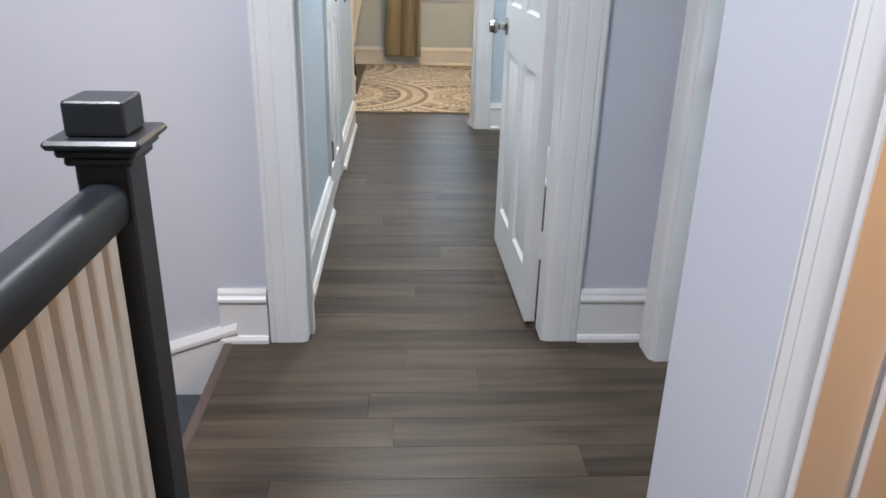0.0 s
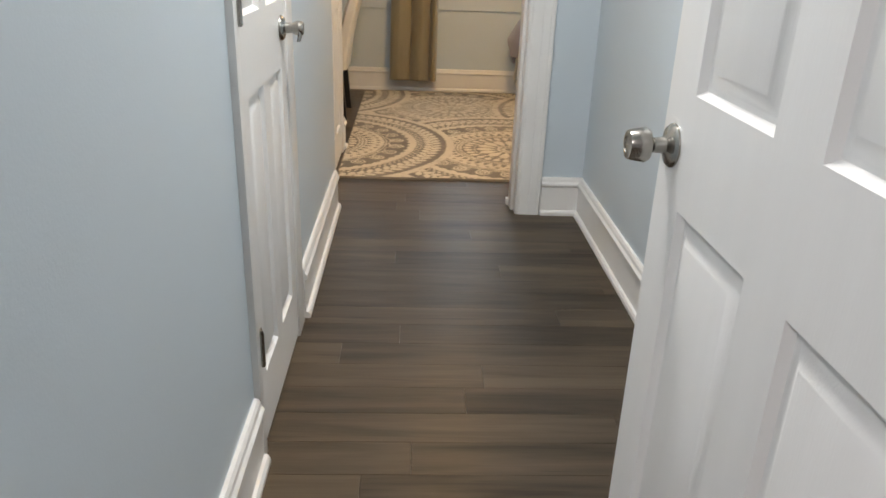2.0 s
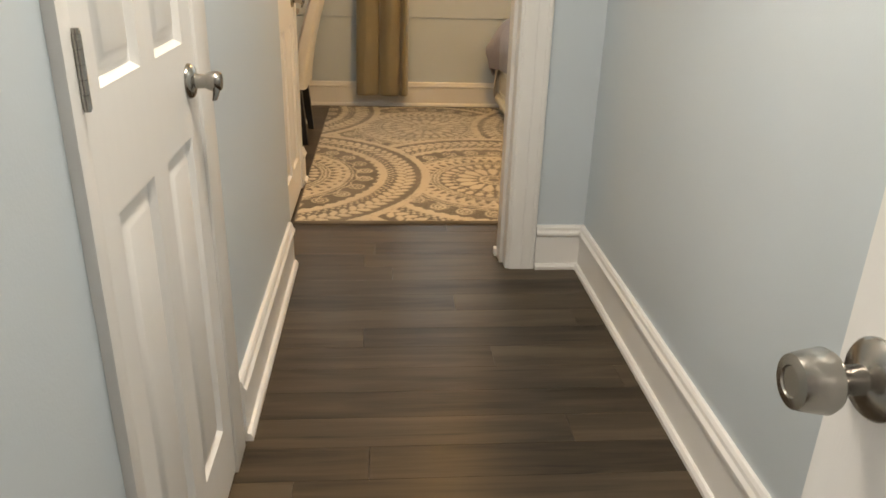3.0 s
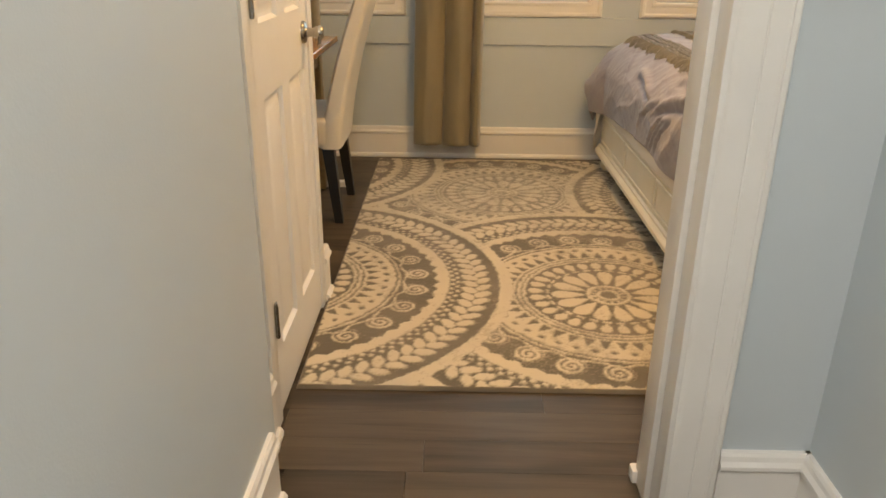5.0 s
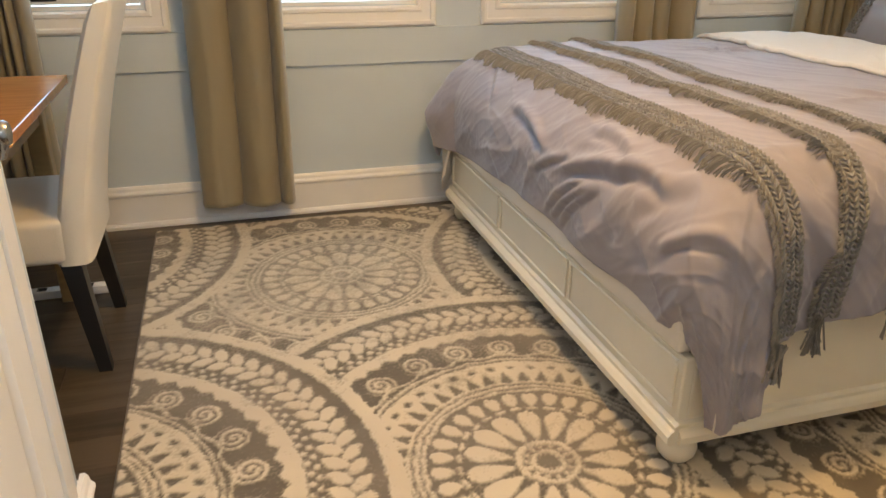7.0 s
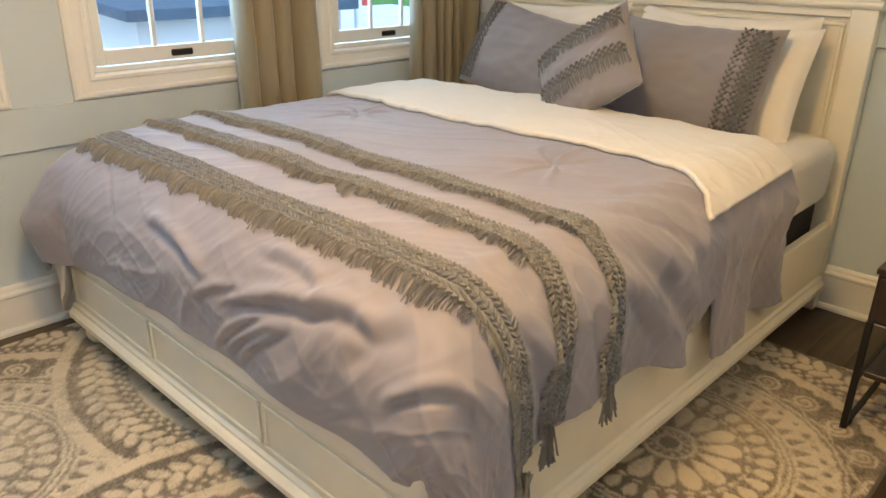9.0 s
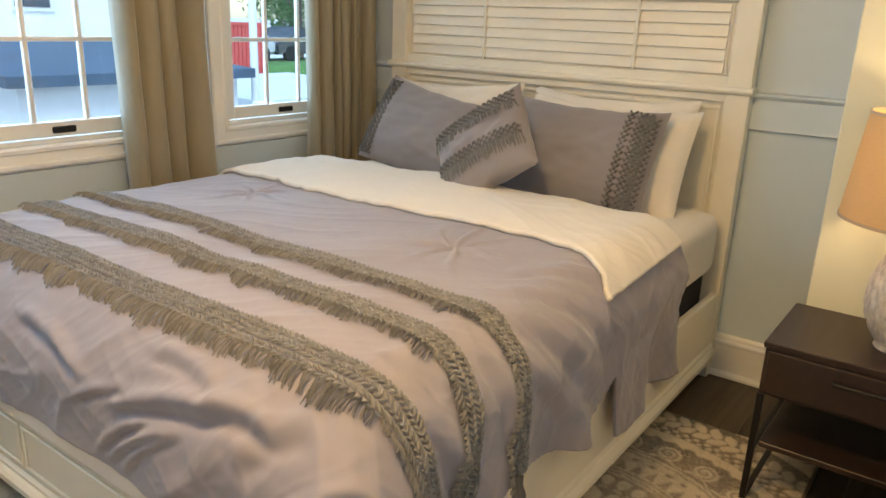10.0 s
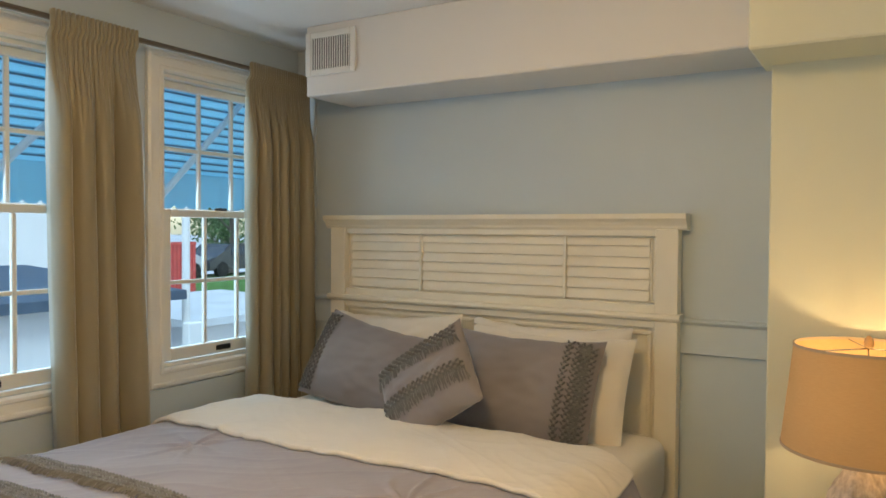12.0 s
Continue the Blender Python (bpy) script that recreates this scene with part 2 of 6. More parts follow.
structure("wall_hall_right", boxes((1.035, 1.15, 3.275, 6.22, 0, H)), M_BLUE, "pale blue hall wall")
structure("wall_hall_end", opening_wall("x", -0.12, 3.46, 6.22, 6.33, [(-0.12, 0.745, 0, 2.04)]), M_BLUE, "pale blue wall between hall and bedroom")
structure("wall_bedroom_closet", opening_wall("y", 6.30, 7.325, -0.30, -0.18, [(6.545, 7.215, 0, 2.04)]), M_BLUE, "pale blue closet wall inside the bedroom")
structure("wall_bedroom_alcove", boxes((-2.5, -0.30, 7.205, 7.325, 0, H)), M_BLUE)
structure("wall_bedroom_west", boxes((-2.6, -2.5, 7.15, 9.40, 0, H)), M_BLUE)
structure("wall_bedroom_east", boxes((3.333, 3.46, 6.33, 9.40, 0, H)), M_BLUE, "pale blue-grey wall behind the headboard")
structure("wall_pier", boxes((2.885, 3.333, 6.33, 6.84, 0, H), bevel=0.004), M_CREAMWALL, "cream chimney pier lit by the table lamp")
structure("soffit", boxes((2.98, 3.333, 6.84, 8.865, 2.125, H), bevel=0.006), M_SOFFIT, "cream boxed duct soffit above the headboard")
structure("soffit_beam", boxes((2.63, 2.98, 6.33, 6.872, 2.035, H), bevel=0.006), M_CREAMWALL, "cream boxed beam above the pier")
WX = [-0.875 + 1.085 * k for k in range(4)]
GAPS = [(x + 0.085, x + 0.79, 0.895, 2.18) for x in WX]
structure("wall_bedroom_window", opening_wall("x", -2.6, 3.46, 9.235, 9.40, GAPS), M_BLUE, "pale blue-grey window wall")
structure("ceiling", boxes((-2.7, 1.15, -1.1, 3.275, H, H + 0.1), (-0.32, 1.15, 3.275, 6.33, H, H + 0.1), (-2.6, 3.46, 6.33, 9.40, H, H + 0.1), (-2.6, -0.32, 6.25, 6.33, H, H + 0.1)), M_CEIL, "plain off-white ceiling")
structure("ceiling_side_room", boxes((1.15, 4.6, 1.6, 6.22, H, H + 0.1), (0.86, 2.6, -1.1, 1.6, H, H + 0.1)), M_CEIL)
structure("wall_side_room", boxes((4.5, 4.6, 1.6, 6.22, 0, H), (1.15, 4.5, 6.12, 6.22, 0, H), (1.14, 4.5, 2.0, 2.10, 0, H)), mat("light_blue_room_paint", (0.58, 0.68, 0.74), 0.6))
structure("wall_bath", boxes((2.5, 2.6, -1.1, 2.0, 0, H), (0.86, 2.5, -1.1, -1.0, 0, H)), mat("warm_bath_paint", (0.75, 0.62, 0.45), 0.6))

# ---- floor ----
structure("floor", boxes((-0.32, 1.14, -1.1, 3.275, -0.2, -0.008), (-0.32, 4.5, 3.275, 6.30, -0.2, -0.008), (-2.6, 3.46, 6.30, 9.40, -0.2, -0.008), (-2.6, -0.32, -1.1, 2.2, -0.2, -0.008), (1.14, 4.5, -1.1, 3.275, -0.2, -0.008)), M_SUBFLOOR, "dark grey-brown wood-look plank floor")
FLOOR = bpy.data.objects["floor"]


# ---- trim ----
BASE = [(0, 0), (0.030, 0), (0.030, 0.012), (0.024, 0.022), (0.016, 0.024), (0.016, 0.138), (0.024, 0.145), (0.024, 0.154), (0.017, 0.163), (0.015, 0.174), (0.010, 0.182), (0, 0.182)]


def baseboard(name, p0, p1, out, label="white moulded baseboard with shoe moulding"):
    bm = bmesh.new()
    add_extrude(bm, BASE, p0, p1, out)
    return structure(name, bm, M_TRIM, label)


baseboard("baseboard_landing", (0.797, 3.17, 0), (1.02, 3.17, 0), (0, -1, 0))
baseboard("baseboard_landing", (-0.352, 3.17, 0), (-0.202, 3.17, 0), (0, -1, 0))
baseboard("baseboard_hall", (-0.12, 3.275, 0), (-0.12, 4.40, 0), (1, 0, 0))
baseboard("baseboard_hall", (-0.12, 5.14, 0), (-0.12, 6.25, 0), (1, 0, 0))
baseboard("baseboard_hall", (1.035, 3.275, 0), (1.035, 6.22, 0), (-1, 0, 0))
baseboard("baseboard_hall", (0.845, 6.22, 0), (1.035, 6.22, 0), (0, -1, 0))
baseboard("baseboard_hall", (0.80, 3.275, 0), (1.035, 3.275, 0), (0, 1, 0))
baseboard("baseboard_bedroom", (-2.5, 9.235, 0), (3.333, 9.235, 0), (0, -1, 0))
baseboard("baseboard_bedroom", (3.333, 6.84, 0), (3.333, 9.235, 0), (-1, 0, 0))
baseboard("baseboard_bedroom", (0.86, 6.33, 0), (2.885, 6.33, 0), (0, 1, 0))
baseboard("baseboard_bedroom", (-2.5, 7.325, 0), (-0.18, 7.325, 0), (0, 1, 0))
baseboard("baseboard_bedroom", (-0.18, 6.30, 0), (-0.18, 6.49, 0), (1, 0, 0))
baseboard("baseboard_bedroom", (-0.18, 7.262, 0), (-0.18, 7.355, 0), (1, 0, 0))

# sloping skirt of the stairs along the landing wall
bm = bmesh.new()
SKIRT = [(0, -0.30), (0.022, -0.30), (0.022, 0.0), (0.030, 0.010), (0.030, 0.022), (0.018, 0.040), (0, 0.040)]
rows = []
for x, dz in ((-0.30, 0.030), (-1.6, -0.42)):
    rows.append([bm.verts.new((x, 3.17 - a, dz + h)) for a, h in SKIRT])
for i in range(len(SKIRT)):
    j = (i + 1) % len(SKIRT)
    bm.faces.new((rows[0][i], rows[0][j], rows[1][j], rows[1][i]))
bm.faces.new(rows[0]), bm.faces.new(rows[1])
structure("trim_stair_skirt", bm, M_TRIM, "white sloping stair skirt board")
structure("trim_floor_nosing", boxes((-0.345, -0.315, 2.2, 3.15, -0.03, 0.004), bevel=0.01, seg=3), M_NOSE, "dark brown rounded floor nosing at the stair head", True)

CASE = [(0, 0), (0.115, 0), (0.115, 0.015), (0.110, 0.020), (0.100, 0.021), (0.0985, 0.0185), (0.094, 0.0185), (0.0925, 0.021), (0.060, 0.0205), (0.0585, 0.0190), (0.0565, 0.0190), (0.055, 0.0205), (0.016, 0.020), (0.006, 0.017), (0, 0.010)]


def casing(name, o, along, out, z1, width=0.115, z0=0.0):
    """An upright moulded casing: o is its inner edge at the wall, along the way to its outer edge, out from the wall."""
    bm = bmesh.new()
    o, u, w = Vector(o), Vector(along), Vector(out)
    rows = [[bm.verts.new(o + u * (a * width / 0.115) + w * d + Vector((0, 0, z))) for a, d in CASE] for z in (z0, z1)]
    for i in range(len(CASE)):
        j = (i + 1) % len(CASE)
        bm.faces.new((rows[0][i], rows[0][j], rows[1][j], rows[1][i]))
    bm.faces.new(rows[0]), bm.faces.new(rows[1])
    return structure(name, bm, M_TRIM, "white moulded door casing", True)


# landing side of the hall doorway, with its jambs and head
casing("trim_casing", (-0.082, 3.17, 0), (-1, 0, 0), (0, -1, 0), 2.04)
casing("trim_casing", (0.682, 3.17, 0), (1, 0, 0), (0, -1, 0), 2.04)
structure("trim_head", boxes((-0.20, 0.80, 3.148, 3.168, 2.04, 2.15), bevel=0.003), M_TRIM, "white head casing")
structure("trim_jamb", boxes((-0.095, -0.077, 3.157, 3.29, 0, 2.05), (0.677, 0.70, 3.157, 3.245, 0, 2.05), (-0.077, 0.677, 3.157, 3.29, 2.03, 2.05), (-0.077, -0.064, 3.20, 3.235, 0, 2.03), bevel=0.002), M_TRIM, "white door jamb with stop")
# blue room doorway
casing("trim_casing", (1.02, 3.025, 0), (0, 1, 0), (-1, 0, 0), 2.04, 0.105)
structure("trim_jamb", boxes((1.012, 1.15, 3.015, 3.03, 0, 2.03), (1.012, 1.15, 2.24, 2.255, 0, 2.03), (1.075, 1.11, 3.003, 3.015, 0, 2.03), bevel=0.002), M_TRIM, "white door jamb with a strike plate")
# warm room doorway
casing("trim_casing", (0.70, 1.733, 0), (0, 1, 0), (-1, 0, 0), 2.04, 0.073)
structure("trim_jamb", boxes((0.69, 0.83, 1.72, 1.738, 0, 2.03), (0.69, 0.83, 0.99, 1.008, 0, 2.03), (0.76, 0.795, 1.708, 1.72, 0, 2.03), bevel=0.002), M_TRIM, "white door jamb lit by warm light")
# bedroom doorway
casing("trim_casing", (0.735, 6.22, 0), (1, 0, 0), (0, -1, 0), 2.04, 0.108)
casing("trim_casing", (0.735, 6.33, 0), (1, 0, 0), (0, 1, 0), 2.04, 0.108)
structure("trim_jamb", boxes((0.727, 0.745, 6.205, 6.345, 0, 2.04), (0.712, 0.727, 6.262, 6.345, 0, 2.03), (-0.12, 0.745, 6.205, 6.345, 2.03, 2.045), bevel=0.003, seg=2), M_TRIM, "white chipped door jamb with stop", True)
structure("trim_shoe", boxes((0.700, 0.727, 6.325, 6.36, 0, 0.035), bevel=0.006, seg=2), M_TRIM, "white painted floor block at the jamb", True)
# closet frames
structure("trim_closet_jamb", boxes((-0.215, -0.104, 4.405, 4.44, 0, 2.05), (-0.215, -0.106, 5.017, 5.12, 0, 2.05), (-0.215, -0.106, 4.44, 5.017, 2.035, 2.06), bevel=0.003, seg=2), M_TRIM, "white narrow closet door frame", True)
structure("trim_closet_jamb", boxes((-0.28, -0.165, 6.49, 6.555, 0, 2.05), (-0.28, -0.165, 7.205, 7.262, 0, 2.05), (-0.28, -0.165, 6.555, 7.205, 2.035, 2.06), bevel=0.004, seg=2), M_TRIM, "white narrow closet door frame", True)

# strike plate
sp = thing("strike_plate", "brushed nickel strike plate screwed to a white jamb", "strike plate")
part("plate", boxes((1.055, 1.085, 2.999, 3.003, 0.860, 0.930), bevel=0.001), M_NICKEL, sp)
part("latch_hole", boxes((1.063, 1.077, 2.9975, 2.9995, 0.880, 0.905)), M_BLACK, sp)


sp = thing("strike_plate", "dark steel strike plate on a white jamb", "strike plate")
part("plate", boxes((-0.0770, -0.0745, 3.264, 3.288, 0.890, 0.950), bevel=0.001), M_NICKEL, sp)
part("latch_hole", boxes((-0.0747, -0.0738, 3.270, 3.280, 0.91, 0.93)), M_BLACK, sp)


# ---- doors ----
def door_leaf(w, h=2.02, t=0.035, rise=0.0):
    """A six-panel leaf: x 0..w, y 0..t, z 0..h, with moulded recesses on both faces."""
    st, mid = 0.100 * w / 0.75, 0.100 * w / 0.75
    pw = (w - 2 * st - mid) / 2
    xs = [0, st, st + pw, st + pw + mid, w - st, w]
    zs = [0, 0.170, 0.815 + rise, 0.985 + rise, 1.575, 1.665, 1.885, h]
    bm = bmesh.new()
    for y, s in ((0.0, 1), (t, -1)):
        for i in range(5):
            for j in range(7):
                a, b, c, d = xs[i], xs[i + 1], zs[j], zs[j + 1]
                rect = lambda k, dep: [bm.verts.new((p, y + s * dep, q)) for p, q in ((a + k, c + k), (b - k, c + k), (b - k, d - k), (a + k, d - k))]
                if i in (1, 3) and j in (1, 3, 5):
                    loops = [rect(0, 0), rect(0.0015, 0.002), rect(0.009, 0.0115), rect(0.014, 0.0125), rect(0.018, 0.0125), rect(0.037, 0.003), rect(0.040, 0.0022)]
                    for p, q in zip(loops, loops[1:]):
                        for k in range(4):
                            bm.faces.new((p[k], p[(k + 1) % 4], q[(k + 1) % 4], q[k]))
                    bm.faces.new(loops[-1])
                else:
                    bm.faces.new(rect(0, 0))
    bmesh.ops.remove_doubles(bm, verts=bm.verts, dist=1e-5)
    add_box(bm, 0, w, 0.0005, t - 0.0005, 0, 0.0008), add_box(bm, 0, w, 0.0005, t - 0.0005, h - 0.0008, h)
    for x in (0.0, w):
        q = [bm.verts.new((x, y, z)) for y, z in ((0, 0), (t, 0), (t, h), (0, h))]
        bm.faces.new(q)
    return bm


def round_knob(bm, at, way):
    """A tulip knob on its rosette, standing out along way."""
    m = Matrix.Translation(at) @ Vector(way).to_track_quat("Z", "Y").to_matrix().to_4x4()
    add_lathe(bm, [(0.0335, 0.0), (0.0335, 0.003), (0.030, 0.007), (0.018, 0.010), (0.0125, 0.013), (0.0115, 0.030), (0.014, 0.034), (0.0235, 0.038), (0.0265, 0.044), (0.0245, 0.056), (0.0225, 0.066), (0.0215, 0.069), (0.013, 0.0705), (0.012, 0.069), (0.004, 0.069)], m, 28)


def lever_knob(bm, at, way, along):
    m = Matrix.Translation(at) @ Vector(way).to_track_quat("Z", "Y").to_matrix().to_4x4()
    add_lathe(bm, [(0.0325, 0.0), (0.0325, 0.004), (0.028, 0.010), (0.014, 0.014), (0.0125, 0.030), (0.016, 0.036), (0.019, 0.046), (0.0185, 0.055), (0.015, 0.060), (0.004, 0.061)], m, 28)
    a = Vector(along)
    rings = []
    for k in range(9):
        u = k / 8
        c = Vector(at) + Vector(way) * (0.047 + 0.004 * math.sin(3 * u)) + a * (0.012 * u) + Vector((0, 0, 0.008 - 0.040 * u))
        hw, ht = 0.016 * (1 - 0.45 * u), 0.008 * (1 - 0.4 * u)
        rings.append([bm.verts.new(c + a * (hw * math.cos(q)) + Vector(way) * (ht * math.sin(q))) for q in [2 * math.pi * i / 10 for i in range(10)]])
    for p, q in zip(rings, rings[1:]):
        for i in range(10):
            bm.faces.new((p[i], p[(i + 1) % 10], q[(i + 1) % 10], q[i]))
    bm.faces.new(rings[0]), bm.faces.new(rings[-1])


def hinge_part(parent, x, y, z, out=(0, -1), painted=False):
    bm = bmesh.new()
    for k in range(5):
        add_lathe(bm, [(0.0062, 0.0), (0.0062, 0.0165)], Matrix.Translation((x, y, z - 0.044 + 0.0176 * k)), 12)
    add_lathe(bm, [(0.0045, -0.003), (0.0045, 0.093)], Matrix.Translation((x, y, z - 0.044)), 10)
    add_box(bm, x, x + 0.024, y + 0.003, y + 0.0055, z - 0.044, z + 0.044)
    part("hinge", bm, M_TRIM if painted else M_NICKEL, parent, "white-painted hinge" if painted else "brushed steel butt hinge", True)


def panel_door(name, label, w, place, rz, knob, knob_side, faces=(-1,), painted=False, pins=(0.28, 1.05, 1.80), rise=0.0):
    d = tagged(new(name), label, "door", "", "structure")
    d.matrix_world = pose(*place, 0, 0, rz)
    part("leaf", door_leaf(w, rise=rise), M_DOOR, d, "", True)
    for s in faces:
        bm = bmesh.new()
        at = (w - (0.046 if knob == 'round' else 0.058), 0 if s < 0 else 0.035, 0.900 if knob == 'round' else (0.945 if w < 0.6 else 0.915))
        (round_knob(bm, at, (0, s, 0)) if knob == "round" else lever_knob(bm, at, (0, s, 0), (-1, 0, 0)))
        part("door_knob", bm, M_NICKEL, d, "brushed nickel door knob", True)
    for z in pins:
        hinge_part(d, -0.004 if knob_side else w + 0.004, -0.004 if painted else -0.011, z, painted=painted)
    return d


# open door at the hall's start, folded back along the hall
panel_door("door_hall", "white six-panel door standing open against the hall", 0.778, (0.676, 3.268, 0.012), 90.9, "round", True, (1, -1), True)
# closed closet doors: leaf x runs along +y, face looks to +x
panel_door("door_closet_hall", "closed white six-panel closet door flush in the hall wall", 0.572, (-0.112, 4.443, 0.012), 90, "lever", True, (-1,), rise=0.03)
panel_door("door_closet_bedroom", "closed white six-panel closet door in the bedroom wall", 0.646, (-0.172, 6.557, 0.012), 90, "lever", True, (-1,))

# ---- stairs and railing ----
for k in range(6):
    st = tagged(mesh_ob("stair_step", boxes((-0.345 - 0.26 * (k + 1) - 0.02, -0.345 - 0.26 * k, 2.23, 3.148, -0.19 * (k + 1) - 0.03, -0.19 * (k + 1)), (-0.36 - 0.26 * k, -0.345 - 0.26 * k, 2.23, 3.148, -0.19 * (k + 1), -0.19 * k - 0.03), bevel=0.004), M_STAIR), "slate-grey painted stair step", "stair step", "steps going down", "structure")
rail = thing("stair_railing", "charcoal handrail on cream square balusters beside the stairs", "railing", "", (-0.262, 2.253, -0.014))
newel = part("newel_post", boxes((-0.043, 0.043, -0.043, 0.043, 0.014, 0.90), bevel=0.004), M_CHARCOAL, rail, "charcoal-painted square newel post")
part("collar", boxes((-0.054, 0.054, -0.054, 0.054, 0.868, 0.884), bevel=0.004), M_CHARCOAL, newel)
part("collar", boxes((-0.063, 0.063, -0.063, 0.063, 0.884, 0.898), bevel=0.004), M_CHARCOAL, newel)
part("plate", boxes((-0.076, 0.076, -0.076, 0.076, 0.898, 0.914), bevel=0.006), M_CHARCOAL, newel)
part("cap", boxes((-0.048, 0.048, -0.048, 0.048, 0.914, 0.972), bevel=0.008, seg=3), M_CHARCOAL, newel)
bm = bmesh.new()
HR = [(-0.030, 0.0), (0.030, 0.0), (0.034, 0.018), (0.036, 0.040), (0.032, 0.058), (0.020, 0.068), (0.0, 0.071), (-0.020, 0.068), (-0.032, 0.058), (-0.036, 0.040), (-0.034, 0.018)]
add_extrude(bm, HR, (0, -0.043, 0.770), (0, -3.2, 0.770), (1, 0, 0))
part("handrail", bm, M_CHARCOAL, rail, "charcoal gloss handrail", True)
part("bottom_rail", boxes((-0.028, 0.028, -3.2, -0.043, 0.0145, 0.05), bevel=0.004), M_BALUSTER, rail)
bme = boxes((-0.0175, 0.0175, -0.0175, 0.0175, 0.0, 0.725), bevel=0.003)
b0 = part("baluster", bme, M_BALUSTER, rail)
b0.location = (0, -0.085, 0.048)
for k in range(1, 48):
    o = b0.copy()
    scene.collection.objects.link(o)
    o.location = (0, -0.085 - 0.063 * k, 0.048)

# ---- wall panelling and vents ----
structure("trim_wall_rail", boxes((3.315, 3.333, 6.84, 9.235, 1.024, 1.140), bevel=0.002), M_BLUE, "pale blue flat rail board on the wall")
bm = bmesh.new()
add_extrude(bm, [(0, 0), (0.018, 0), (0.026, 0.006), (0.034, 0.014), (0.034, 0.022), (0, 0.026)], (3.333, 6.84, 1.138), (3.333, 9.235, 1.138), (-1, 0, 0))
structure("trim_wall_cap", bm, M_BLUE, "pale blue rounded rail cap")
structure("trim_window_apron", boxes((-2.5, 3.333, 9.222, 9.235, 0.652, 0.802), bevel=0.002), M_BLUE, "pale blue apron board under the windows")
structure("trim_corner_stile", boxes((3.323, 3.333, 9.10, 9.18, 1.17, 2.45), bevel=0.002), M_BLUE, "pale blue corner stile")

vent = thing("wall_vent", "white metal air register with vertical louvres in the soffit", "air vent", "", (2.98, 8.715, 2.315))
part("frame", boxes((-0.012, 0, -0.145, -0.115, -0.10, 0.10), (-0.012, 0, 0.115, 0.145, -0.10, 0.10), (-0.012, 0, -0.115, 0.115, 0.072, 0.10), (-0.012, 0, -0.115, 0.115, -0.10, -0.072), bevel=0.003), M_TRIM, vent)
part("backing", boxes((-0.003, -0.001, -0.115, 0.115, -0.072, 0.072)), M_BLACK, vent)
slat = boxes((-0.0055, 0.0055, -0.0014, 0.0014, -0.072, 0.072))
s0 = part("louvre", slat, M_TRIM, vent)
for k in range(17):
    o = s0
    if k:
        o = s0.copy()
        scene.collection.objects.link(o)
    o.location, o.rotation_euler = (-0.008, -0.108 + 0.0135 * k, 0), (0, 0, radians(62))

# ---- windows ----
GLASS = bpy.data.materials.new("window_glass")
GLASS.use_nodes = True
gn, gl = GLASS.node_tree.nodes, GLASS.node_tree.links
gt, gg, gm = gn.new("ShaderNodeBsdfTransparent"), gn.new("ShaderNodeBsdfGlossy"), gn.new("ShaderNodeMixShader")
gt.inputs[0].default_value, gg.inputs["Roughness"].default_value = (0.93, 0.97, 0.98, 1), 0.03
gm.inputs[0].default_value = 0.035
gl.new(gt.outputs[0], gm.inputs[1]), gl.new(gg.outputs[0], gm.inputs[2])
gl.new(gm.outputs[0], gn["Material Output"].inputs["Surface"])
M_SASH = mat("white_vinyl_sash", (0.74, 0.75, 0.74), 0.4, var=0.03)


def sash(win, name, x0, x1, y0, y1, z0, z1, low):
    s = part(name, boxes((x0, x0 + 0.036, y0, y1, z0, z1), (x1 - 0.036, x1, y0, y1, z0, z1), (x0 + 0.036, x1 - 0.036, y0, y1, z1 - 0.034, z1), (x0 + 0.036, x1 - 0.036, y0, y1, z0, z0 + (0.055 if low else 0.034)), bevel=0.003), M_SASH, win)
    a, b, c, d = x0 + 0.036, x1 - 0.036, z0 + (0.055 if low else 0.034), z1 - 0.034
    ym = (y0 + y1) / 2
    for k in (1, 2):
        x = a + (b - a) * k / 3
        part("muntin", boxes((x - 0.009, x + 0.009, ym - 0.010, ym + 0.010, c, d), bevel=0.003), M_SASH, s)
    z = (c + d) / 2
    part("muntin", boxes((a, b, ym - 0.0085, ym + 0.0085, z - 0.009, z + 0.009), bevel=0.003), M_SASH, s)
    for i in range(3):
        for j in range(2):
            p = part("pane", boxes((a + (b - a) * i / 3, a + (b - a) * (i + 1) / 3, ym - 0.002, ym + 0.002, c + (d - c) * j / 2, c + (d - c) * (j + 1) / 2)), GLASS, s)
            p.visible_shadow = False


